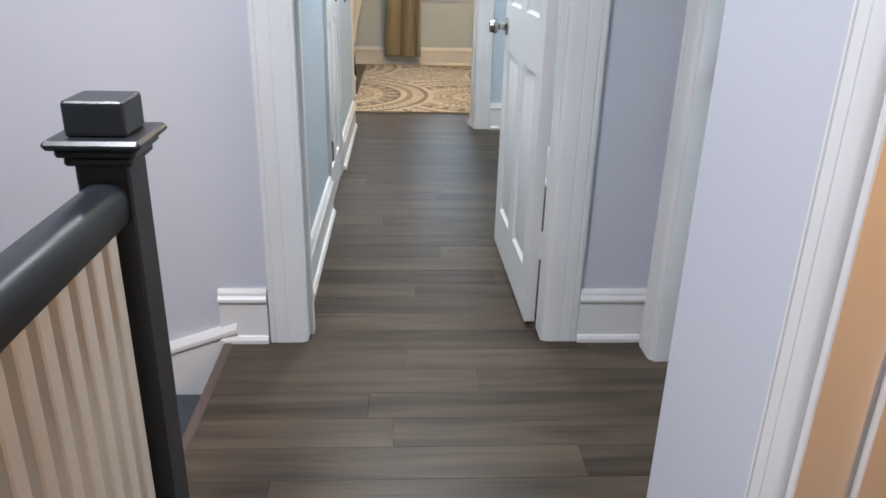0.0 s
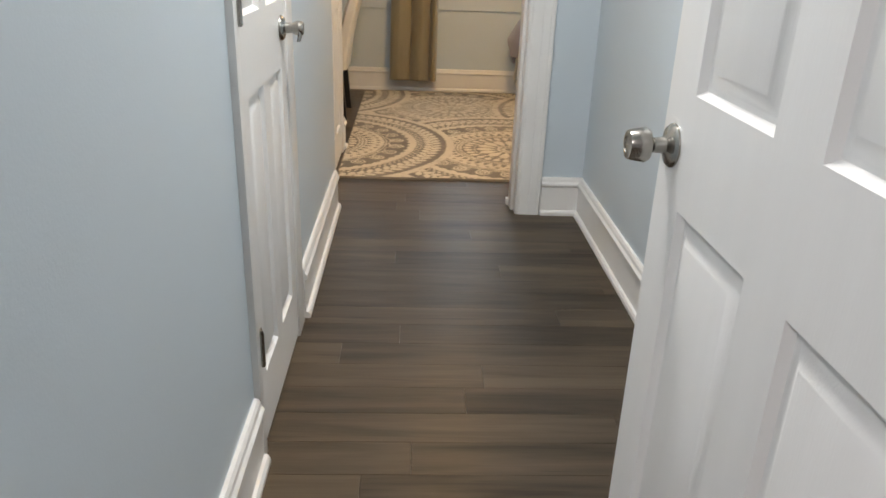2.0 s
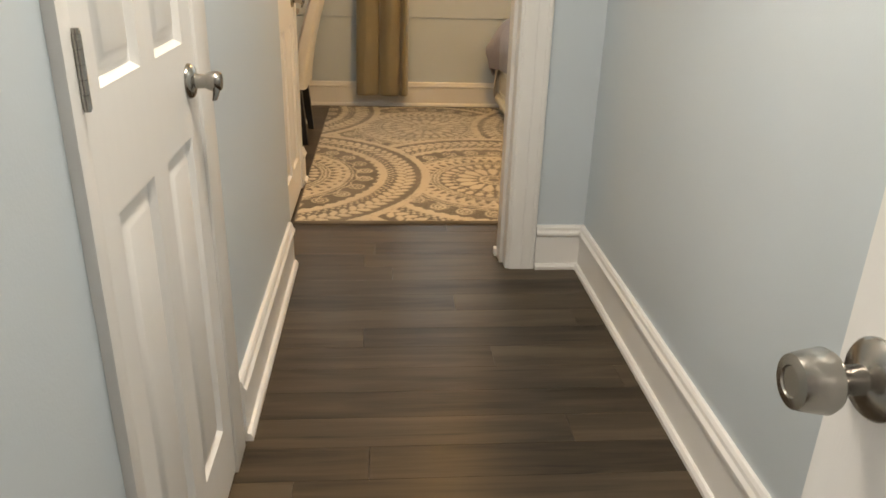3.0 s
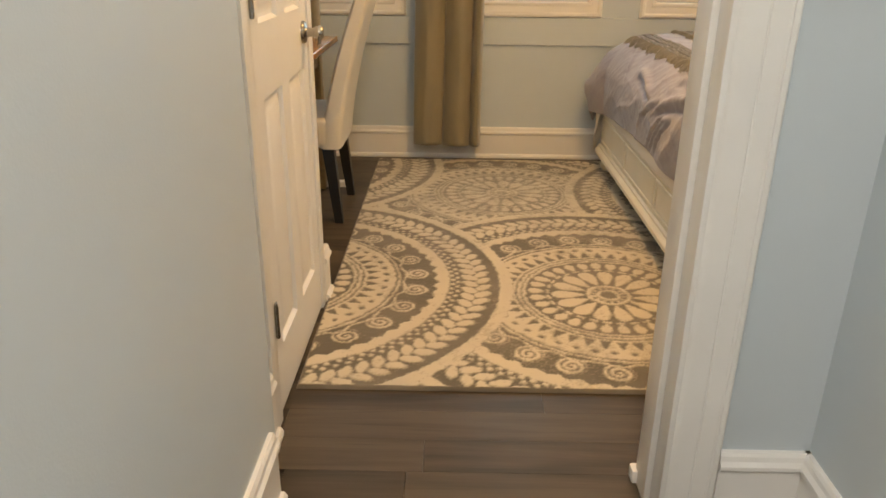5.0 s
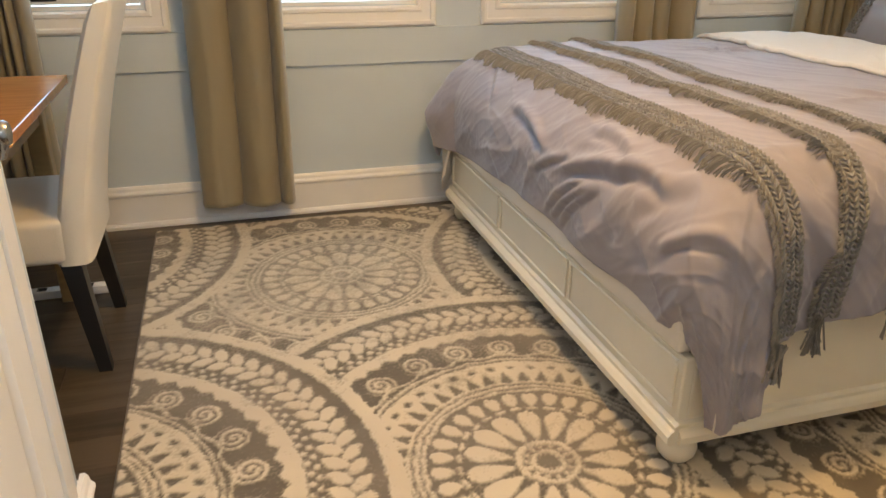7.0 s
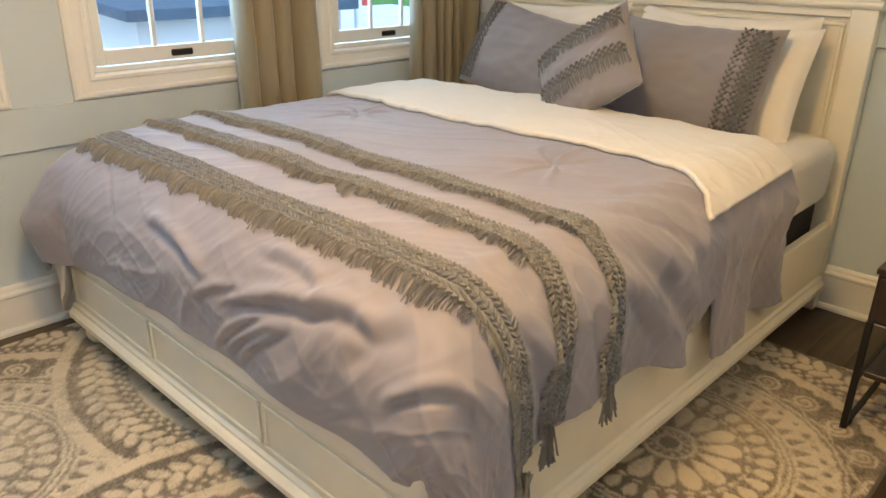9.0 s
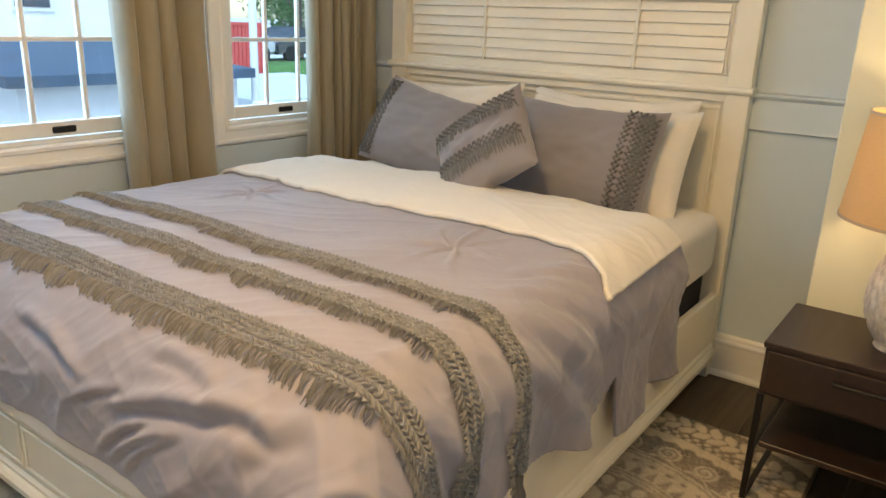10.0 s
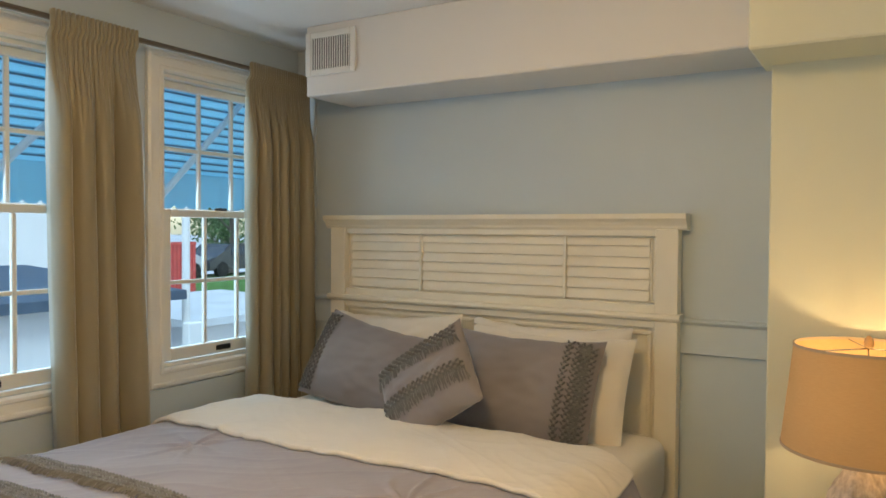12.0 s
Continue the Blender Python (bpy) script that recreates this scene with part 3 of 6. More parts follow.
for k, x in enumerate(WX):
    win = tagged(new("window_%d" % (k + 1)), "white double-hung window with six panes a sash", "window", "", "structure")
    a, b, z0, z1 = x + 0.085, x + 0.79, 0.895, 2.18
    bm = bmesh.new()
    steps = [(0.0, 0.0), (0.0, 0.018), (0.010, 0.026), (0.022, 0.026), (0.027, 0.020), (0.060, 0.016), (0.066, 0.022), (0.078, 0.022), (0.085, 0.012), (0.085, 0.0)]
    loops = [[bm.verts.new((p, 9.235 - d, q)) for p, q in ((x + i, 0.805 + i), (x + 0.875 - i, 0.805 + i), (x + 0.875 - i, 2.272 - i), (x + i, 2.272 - i))] for i, d in steps]
    for p, q in zip(loops, loops[1:]):
        for i in range(4):
            bm.faces.new((p[i], p[(i + 1) % 4], q[(i + 1) % 4], q[i]))
    part("window_casing", bm, M_TRIM, win, "cream-white moulded picture-frame casing", True)
    part("window_jamb", boxes((a - 0.001, a + 0.014, 9.236, 9.40, z0, z1), (b - 0.014, b + 0.001, 9.236, 9.40, z0, z1), (a + 0.014, b - 0.014, 9.236, 9.40, z1 - 0.014, z1), (a + 0.014, b - 0.014, 9.236, 9.40, z0, z0 + 0.014)), M_SASH, win)
    sash(win, "lower_sash", a + 0.016, b - 0.016, 9.241, 9.273, 0.914, 1.59, True)
    sash(win, "upper_sash", a + 0.016, b - 0.016, 9.281, 9.313, 1.56, 2.165, False)
    part("sash_pull", boxes(((a + b) / 2 - 0.045, (a + b) / 2 + 0.045, 9.235, 9.242, 0.927, 0.952), bevel=0.004), M_BLACKMETAL, win, "dark recessed sash pull")
    part("sash_lock", boxes(((a + b) / 2 - 0.03, (a + b) / 2 + 0.03, 9.243, 9.270, 1.59, 1.602), bevel=0.004), M_BLACKMETAL, win, "dark sash lock")

# ---- curtains and rod ----
rod = thing("curtain_rod", "thin bronze metal curtain rod above the windows", "curtain rod")
bm = bmesh.new()
add_lathe(bm, [(0.0115, -0.8), (0.0115, 3.28)], Matrix.Translation((0, 9.115, 2.262)) @ Matrix.Rotation(radians(90), 4, "Y"), 12)
part("rod", bm, mat("bronze_rod", (0.16, 0.125, 0.09), 0.38, 0.7, var=0.1), rod, "", True)
for x in (-0.75, 1.19, 3.27):
    part("bracket", boxes((x - 0.008, x + 0.008, 9.11, 9.235, 2.246, 2.258), bevel=0.002), M_BLACKMETAL, rod)


def curtain(x0, x1, foot0, foot1, zf, waves, seed, label):
    """A gathered panel on the rod: its folds wander and soften towards the hem."""
    r = random.Random(seed)
    cuts = [0.0]
    while cuts[-1] < 1.0:
        cuts.append(cuts[-1] + r.uniform(0.5, 1.6) / (waves * 1.35))
    cuts = [c / cuts[-1] for c in cuts]
    deep = [r.uniform(0.65, 1.25) for c in cuts]
    skew = [r.uniform(0.75, 1.35) for c in cuts]
    pleats = 3 * len(cuts) + 4
    ph2 = r.uniform(0, 6)
    nu, nv = 190, 80
    verts, faces = [], []
    for j in range(nv + 1):
        t = j / nv
        z = 2.285 + (zf - 2.285) * t
        g = min(1.0, max(0.0, (t - 0.03) / 0.16))
        g = g * g * (3 - 2 * g)
        for i in range(nu + 1):
            u = i / nu
            x = (x0 + (x1 - x0) * u) * (1 - t) + (foot0 + (foot1 - foot0) * u) * t + 0.010 * math.sin(4.2 * t + ph2) * t
            w = min(0.9999, max(0.0, u + (0.020 * math.sin(5 * t + ph2) + 0.014 * noise.noise((u * 4, t * 3, seed))) * math.sin(math.pi * u)))
            k = max(n for n in range(len(cuts) - 1) if cuts[n] <= w)
            f = ((w - cuts[k]) / (cuts[k + 1] - cuts[k])) ** skew[k]
            fold = math.sin(math.pi * f) ** 0.52 * deep[k]
            fine = abs(math.sin(math.pi * pleats * (u + 0.012 * noise.noise((u * 7, 1.0, seed))))) ** 0.6
            fade = max(0.0, 1 - t / 0.20)
            y = 9.142 - 0.082 * fold * g - 0.020 * fine * fade - 0.014 * (1 - g)
            y -= 0.007 * noise.noise((u * 5, t * 4, seed)) * g + 0.004 * noise.noise((u * 11 + 2 * t, t * 8 - u * 5, seed + 4)) * g
            y -= 0.006 * noise.noise((u * 3 + t * 2, t * 9 - u * 4, seed + 9)) * t
            if t < 0.035:
                y = 9.103 - 0.010 * fine
            z2 = z + (0.006 * fold if j == nv else 0) + (0.007 * fine if j == 0 else 0)
            verts.append((x, y, z2))
    for j in range(nv):
        for i in range(nu):
            a = j * (nu + 1) + i
            faces.append((a, a + 1, a + nu + 2, a + nu + 1))
    me = bpy.data.meshes.new("curtain")
    me.from_pydata(verts, [], faces)
    me.materials.append(M_CURTAIN)
    me.polygons.foreach_set("use_smooth", [True] * len(me.polygons))
    ob = tagged(new("curtain", me), label, "curtain", "window curtains")
    so = ob.modifiers.new("thick", "SOLIDIFY")
    so.thickness = 0.003
    return ob


curtain(-0.68, -0.46, -0.72, -0.46, 0.10, 3.0, 4, "khaki satin curtain hanging beside the dining table")
curtain(0.075, 0.425, 0.055, 0.435, 0.10, 2.7, 2, "khaki satin curtain gathered between two windows")
curtain(1.885, 2.245, 1.92, 2.31, 0.10, 2.8, 3, "khaki satin curtain gathered behind the bed")
curtain(2.855, 3.29, 2.87, 3.30, 0.10, 4.2, 8, "khaki satin curtain in the corner by the headboard")


# ---- rug ----
def medallion(r, th):
    """How creamy the pile is at a polar place of one medallion, 0 to 1."""
    s = lambda e, w=0.0055: np.clip(0.5 + e / (2 * w), 0, 1)
    band = lambda a, b: s(np.minimum(r - a, b - r))
    cell = lambda n, o=0.0: (th * n / (2 * np.pi) + o) % 1.0 - 0.5
    arc = lambda n: 2 * np.pi * r / n

    def petals(a, b, n, fat=0.44, o=0.0):
        u = np.clip((r - a) / (b - a), 0, 1)
        half = fat * np.sqrt(np.clip(np.sin(np.pi * u ** 1.35), 0, 1))
        return s((half - np.abs(cell(n, o))) * arc(n)) * band(a, b)
    c = band(0.030, 0.044)
    c = np.maximum(c, s(0.0065 - np.hypot(r - 0.054, cell(14) * arc(14))))
    c = np.maximum(c, band(0.064, 0.080))
    c = np.maximum(c, petals(0.082, 0.205, 15, 0.43))
    c = np.maximum(c, band(0.212, 0.222) * s(0.34 - np.abs(cell(30)), 0.1))
    c = np.maximum(c, petals(0.226, 0.288, 30, 0.36))
    c = np.maximum(c, band(0.298, 0.307)), 
    c = c[0]
    c = np.maximum(c, band(0.316, 0.326))
    b1 = band(0.336, 0.452)
    tri = s((0.40 * np.clip((0.40 - r) / 0.055, 0, 1) - np.abs(cell(44))) * arc(44)) * band(0.345, 0.40)
    dot = s(0.010 - np.hypot(r - 0.418, cell(44, 0.5) * arc(44) * 0.8))
    c = np.maximum(c, b1 * (1 - tri) * (1 - dot))
    c = np.maximum(c, band(0.461, 0.470))
    n = 24
    p, q = (r - 0.535), cell(n) * arc(n)
    rho, phi = np.hypot(p, q), np.arctan2(p, q)
    curl = s((0.25 - np.abs((rho / 0.021 - phi / (2 * np.pi)) % 1.0 - 0.5)) * 0.021) * s(0.047 - rho)
    stem = s(0.005 - np.abs(p + 0.046 - 0.010 * np.cos(2 * np.pi * cell(n))))
    c = np.maximum(c, np.maximum(curl, stem) * band(0.478, 0.598))
    zig = 0.596 + 0.018 * np.abs(cell(58) * 2)
    c = np.maximum(c, s(r - zig) * s(0.652 - r))
    c = np.maximum(c, s(0.0075 - np.hypot(r - 0.664, cell(110) * arc(110) * 0.9)))
    c = np.maximum(c, s(0.0075 - np.hypot(r - 0.684, cell(110, 0.5) * arc(110) * 0.9)))
    m = 84
    for sgn in (1, -1):
        p, q = r - (0.752 + 0.024 * sgn), cell(m, 0.25 * sgn) * arc(m)
        ca, sa = math.cos(0.80), math.sin(0.80) * sgn
        al_, ac_ = q * ca + p * sa, -q * sa + p * ca
        c = np.maximum(c, s(0.019 * (1 - np.sqrt((al_ / 0.034) ** 2 + (ac_ / 0.0185) ** 2))))
    c = np.where(r > 0.835, np.maximum(s(r - 0.838) * s(0.885 - r), 0), c)
    return c


RX, RY, STEP = (-0.162, 2.862), (6.700, 9.132), 0.0056
gx = np.linspace(RX[0], RX[1], int((RX[1] - RX[0]) / STEP) + 1)
gy = np.linspace(RY[0], RY[1], int((RY[1] - RY[0]) / STEP) + 1)
GX, GY = np.meshgrid(gx, gy)
wob = 0.003 * np.sin(GX * 61 + 3 * np.sin(GY * 37)) * np.sin(GY * 53) + 0.0034 * np.sin(GX * 233 + 5 * np.sin(GY * 97)) * np.sin(GY * 211 + 4 * np.sin(GX * 83))
MED = [(-0.385, 7.415), (2.045, 7.19), (0.838, 7.324), (-0.66, 8.95), (1.72, 8.42), (0.525, 8.50), (3.0, 8.35)]
pat, done = np.zeros_like(GX), np.zeros(GX.shape, bool)
for mx, my in MED:
    r, th = np.hypot(GX - mx, GY - my) + wob, np.arctan2(GY - my, GX - mx)
    own = (~done) & (r < 0.885)
    pat[own] = medallion(r, th)[own]
    done |= own
# leafy filler in the gaps between medallions
fill = np.clip(0.5 + 2.4 * np.sin(GX * 58 + 2.2 * np.sin(GY * 41)) * np.sin(GY * 55 + 2.0 * np.sin(GX * 47)), 0, 1)
pat[~done] = fill[~done]
fuzz = np.random.RandomState(3).rand(*GX.shape)
blot = sum(np.sin(GX * f + 2.3 * np.sin(GY * f * 0.71 + f)) * np.sin(GY * f * 1.13 + 1.9 * np.sin(GX * f * 0.83)) for f in (143.0, 227.0, 311.0)) / 3
pat = np.clip(pat + 0.30 * blot * (0.35 + pat), 0, 1)
# flattens the pattern: light on the far medallion's pile painted in, plus fading and wear
worn_sheen = 0.30 * np.clip((GX - 1.75) / 0.5, 0, 1) + 0.52 * np.exp(-(((GX - 0.62) / 0.75) ** 2 + ((GY - 8.55) / 0.55) ** 2)) + 0.09 + 0.11 * np.sin(GX * 4.1 + 1.3 * np.sin(GY * 3.3)) * np.sin(GY * 4.7)
pat = pat * (1 - worn_sheen) + worn_sheen * 0.55 + 0.24 * (np.random.RandomState(4).rand(*GX.shape) - 0.5)
mott = sum(np.sin(GX * f + 2.1 * np.sin(GY * f * 0.63 + 2 * f)) * np.sin(GY * f * 1.21 + 1.7 * np.sin(GX * f * 0.77)) for f in (9.0, 17.0, 31.0, 67.0)) / 4
pat = np.clip(pat * (1 + 0.42 * mott) + 0.06 * mott, 0, 1)
hgt = 0.0095 + 0.0035 * pat + 0.0016 * fuzz
edge = np.minimum(np.minimum(GX - RX[0], RX[1] - GX), np.minimum(GY - RY[0], RY[1] - GY))
hgt = np.where(edge < 0.004, 0.0015, hgt)
pat = np.where(edge < 0.009, 0.08, pat)
ny, nx = GX.shape
co = np.stack([GX, GY, hgt], -1).reshape(-1, 3).astype(np.float32)
ii = (np.arange(ny - 1)[:, None] * nx + np.arange(nx - 1)[None, :]).ravel()
quads = np.stack([ii, ii + 1, ii + nx + 1, ii + nx], -1).astype(np.int32)
me = bpy.data.meshes.new("rug")
me.vertices.add(len(co)), me.loops.add(quads.size), me.polygons.add(len(quads))
me.vertices.foreach_set("co", co.ravel())
me.loops.foreach_set("vertex_index", quads.ravel())
me.polygons.foreach_set("loop_start", np.arange(0, quads.size, 4, dtype=np.int32))
me.polygons.foreach_set("use_smooth", np.ones(len(quads), dtype=bool))
me.update()
at = me.attributes.new("pile", "FLOAT", "POINT")
at.data.foreach_set("value", (pat + 0.10 * (fuzz - 0.5)).ravel().astype(np.float32))
M_RUG = bpy.data.materials.new("cut_pile_wool")
M_RUG.use_nodes = True
rn, rl = M_RUG.node_tree.nodes, M_RUG.node_tree.links
ra, rc, rno, rm = rn.new("ShaderNodeAttribute"), rn.new("ShaderNodeValToRGB"), rn.new("ShaderNodeTexNoise"), rn.new("ShaderNodeMix")
ra.attribute_name = "pile"
rc.color_ramp.elements[0].position, rc.color_ramp.elements[0].color = 0.11, (0.130, 0.111, 0.087, 1)
rc.color_ramp.elements[1].position, rc.color_ramp.elements[1].color = 0.82, (0.57, 0.503, 0.388, 1)
rno.inputs["Scale"].default_value, rno.inputs["Detail"].default_value = 2.6, 6
rtc = rn.new("ShaderNodeTexCoord")
rl.new(rtc.outputs["Object"], rno.inputs["Vector"])
wear = rn.new("ShaderNodeMapRange")
wear.inputs["From Min"].default_value, wear.inputs["From Max"].default_value = 0.42, 0.72
wear.inputs["To Min"].default_value, wear.inputs["To Max"].default_value = 0.0, 0.35
rl.new(rno.outputs["Fac"], wear.inputs["Value"])
rm.data_type = "RGBA"
rm.inputs[7].default_value = (0.36, 0.315, 0.265, 1)
rl.new(ra.outputs["Fac"], rc.inputs["Fac"]), rl.new(wear.outputs[0], rm.inputs[0]), rl.new(rc.outputs[0], rm.inputs[6])
rl.new(rm.outputs[2], rn["Principled BSDF"].inputs["Base Color"])
rn["Principled BSDF"].inputs["Roughness"].default_value = 0.95
rn["Principled BSDF"].inputs["Specular IOR Level"].default_value = 0.1
rn["Principled BSDF"].inputs["Sheen Weight"].default_value = 0.2
me.materials.append(M_RUG)
tagged(new("area_rug", me), "taupe and cream rug with large leafy medallions on the bedroom floor", "rug")

# ---- bed ----
bed = thing("bed", "antique white wooden bed with a tall louvred headboard", "bed")
HB = part("headboard", boxes((3.292, 3.312, 7.302, 8.858, 0.655, 1.12), bevel=0.003), M_BEDWOOD, bed)
part("back_panel", boxes((3.300, 3.312, 7.302, 8.858, 1.215, 1.485)), M_BEDWOOD, HB)
for y in (7.212, 8.858):
    part("post", boxes((3.262, 3.322, y, y + 0.090, 0, 1.515), bevel=0.003), M_BEDWOOD, HB)
for z, q in ((1.485, 1.515), (1.120, 1.215), (0.575, 0.655)):
    part("cross_rail", boxes((3.272, 3.318, 7.302, 8.858, z, q), bevel=0.003), M_BEDWOOD, HB)
bm = bmesh.new()
CORN = [(0, 0), (0.050, 0), (0.058, 0.010), (0.060, 0.018), (0.072, 0.034), (0.086, 0.046), (0.086, 0.066), (0, 0.066)]
add_extrude(bm, CORN, (3.322, 7.180, 1.510), (3.322, 8.980, 1.510), (-1, 0, 0))
part("cornice", bm, M_BEDWOOD, HB)
bm = bmesh.new()
add_extrude(bm, [(0, 0), (0.062, 0), (0.074, 0.008), (0.078, 0.016), (0.074, 0.026), (0.064, 0.030), (0, 0.030)], (3.322, 7.200, 1.150), (3.322, 8.960, 1.150), (-1, 0, 0))
part("ledge", bm, M_BEDWOOD, HB)
for y in (7.69, 8.417):
    part("mullion", boxes((3.281, 3.301, y - 0.007, y + 0.007, 1.2145, 1.4855), bevel=0.002), M_BEDWOOD, HB)
for y0, y1 in ((7.331, 7.6825), (7.6975, 8.4095), (8.4245, 8.832)):
    for k in range(6):
        z = 1.222 + 0.0445 * k
        bm = bmesh.new()
        v = [bm.verts.new((x, y, q)) for y in (y0, y1) for x, q in ((3.2845, z + 0.0028), (3.301, z + 0.0022), (3.301, z + 0.0435), (3.2965, z + 0.0435))]
        for f in ((0, 1, 2, 3), (4, 5, 6, 7), (0, 1, 5, 4), (1, 2, 6, 5), (2, 3, 7, 6), (3, 0, 4, 7)):
            bm.faces.new([v[i] for i in f])
        part("louvre", bm, M_BEDWOOD, HB)


def picture_frame(bm, axis, at, s, a0, a1, z0, z1, w=0.016, d=0.008):
    """A raised bead round a panel, on a face whose normal is s along the axis."""
    for lo, hi, p, q in ((a0, a1, z0, z0 + w), (a0, a1, z1 - w, z1), (a0, a0 + w, z0 + w, z1 - w), (a1 - w, a1, z0 + w, z1 - w)):
        t0, t1 = sorted((at, at + s * d))
        add_box(bm, *((t0, t1, lo, hi) if axis == "x" else (lo, hi, t0, t1)), p, q, bevel=0.003)


bm = bmesh.new()
picture_frame(bm, "x", 3.292, -1, 7.318, 8.842, 0.672, 1.105)
picture_frame(bm, "x", 3.300, -1, 7.306, 7.330, 1.217, 1.483, 0.010)
part("panel_moulding", bm, M_BEDWOOD, HB)
foot = part("footboard", boxes((1.098, 1.128, 7.215, 8.985, 0.105, 0.318), bevel=0.004), M_BEDWOOD, bed)
bm = bmesh.new()
add_extrude(bm, [(0, 0), (0.020, 0), (0.026, 0.006), (0.026, 0.024), (0.018, 0.034), (0.010, 0.040), (0.010, 0.050), (0, 0.056)], (1.098, 7.200, 0.098), (1.098, 9.0, 0.098), (-1, 0, 0))
for a, b in ((7.235, 7.80), (7.815, 8.385), (8.40, 8.965)):
    picture_frame(bm, "x", 1.098, -1, a, b, 0.172, 0.306, 0.012, 0.007)
part("moulding", bm, M_BEDWOOD, foot)
for y, s in ((7.215, 1), (8.985, -1)):
    sr = part("side_rail", boxes((1.128, 3.262, y, y + 0.030 * s, 0.105, 0.372), bevel=0.003), M_BEDWOOD, bed)
    bm = bmesh.new()
    add_extrude(bm, [(0, 0), (0.020, 0), (0.026, 0.006), (0.026, 0.024), (0.018, 0.034), (0.010, 0.040), (0.010, 0.050), (0, 0.056)], (1.100, y, 0.098), (3.262, y, 0.098), (0, -s, 0))
    part("moulding", bm, M_BEDWOOD, sr)
for x, y in ((1.145, 7.262), (1.145, 8.938)):
    bm = bmesh.new()
    add_lathe(bm, [(0.020, 0.0), (0.034, 0.004), (0.046, 0.020), (0.049, 0.038), (0.045, 0.056), (0.034, 0.068), (0.030, 0.074), (0.040, 0.082), (0.040, 0.110)], Matrix.Translation((x, y, 0.010)), 28)
    part("bun_foot", bm, M_BEDWOOD, bed, "", True)
box = thing("box_spring", "black fabric box spring inside the bed frame", "box spring")
part("base", boxes((1.17, 3.24, 7.275, 8.925, 0.225, 0.455), bevel=0.02, seg=3), M_BLACK, box, "", True)
mat_ob = mesh_ob("mattress", boxes((1.15, 3.245, 7.235, 8.955, 0.456, 0.705), bevel=0.075, seg=6), M_SHEET, True)
tagged(mat_ob, "mattress with a fitted white cotton sheet", "mattress")

CLOTH_SEED = 5.3
EX, EY0, EY1, TOPZ, RAD = 1.092, 7.180, 9.015, 0.752, 0.16


# strong folds of the foot end: from, to (flat), height, width
FOLDS = ((1.110, 8.29, 1.060, 8.00, 0.015, 0.013), (1.040, 7.85, 1.112, 7.55, 0.015, 0.014), (1.112, 7.57, 1.125, 7.40, 0.014, 0.014), (1.155, 7.77, 1.138, 7.56, 0.010, 0.012),
         (0.880, 7.950, 1.032, 7.745, 0.0065, 0.009), (0.872, 7.905, 1.040, 7.670, 0.0065, 0.009), (0.864, 7.855, 1.040, 7.640, 0.0060, 0.010), (0.985, 8.03, 1.080, 7.80, 0.0060, 0.010),
         (1.030, 7.31, 1.130, 7.13, 0.010, 0.014), (1.070, 7.46, 1.160, 7.33, 0.007, 0.020), (1.19, 8.66, 1.09, 8.50, 0.008, 0.014), (0.92, 8.42, 0.815, 8.32, 0.007, 0.015),
         (1.70, 7.28, 2.02, 6.98, 0.010, 0.030), (1.80, 7.34, 2.08, 7.10, 0.007, 0.024), (1.66, 7.16, 1.86, 6.96, 0.008, 0.022), (1.33, 7.20, 1.40, 6.98, 0.009, 0.018), (1.53, 7.24, 1.58, 7.00, 0.009, 0.018), (1.36, 7.32, 1.39, 7.20, 0.006, 0.016), (1.92, 7.40, 2.12, 7.24, 0.005, 0.022))


def ridge(x, y, z, k):
    return max(0.0, 1 - abs(noise.noise((x, y, z))) * k)


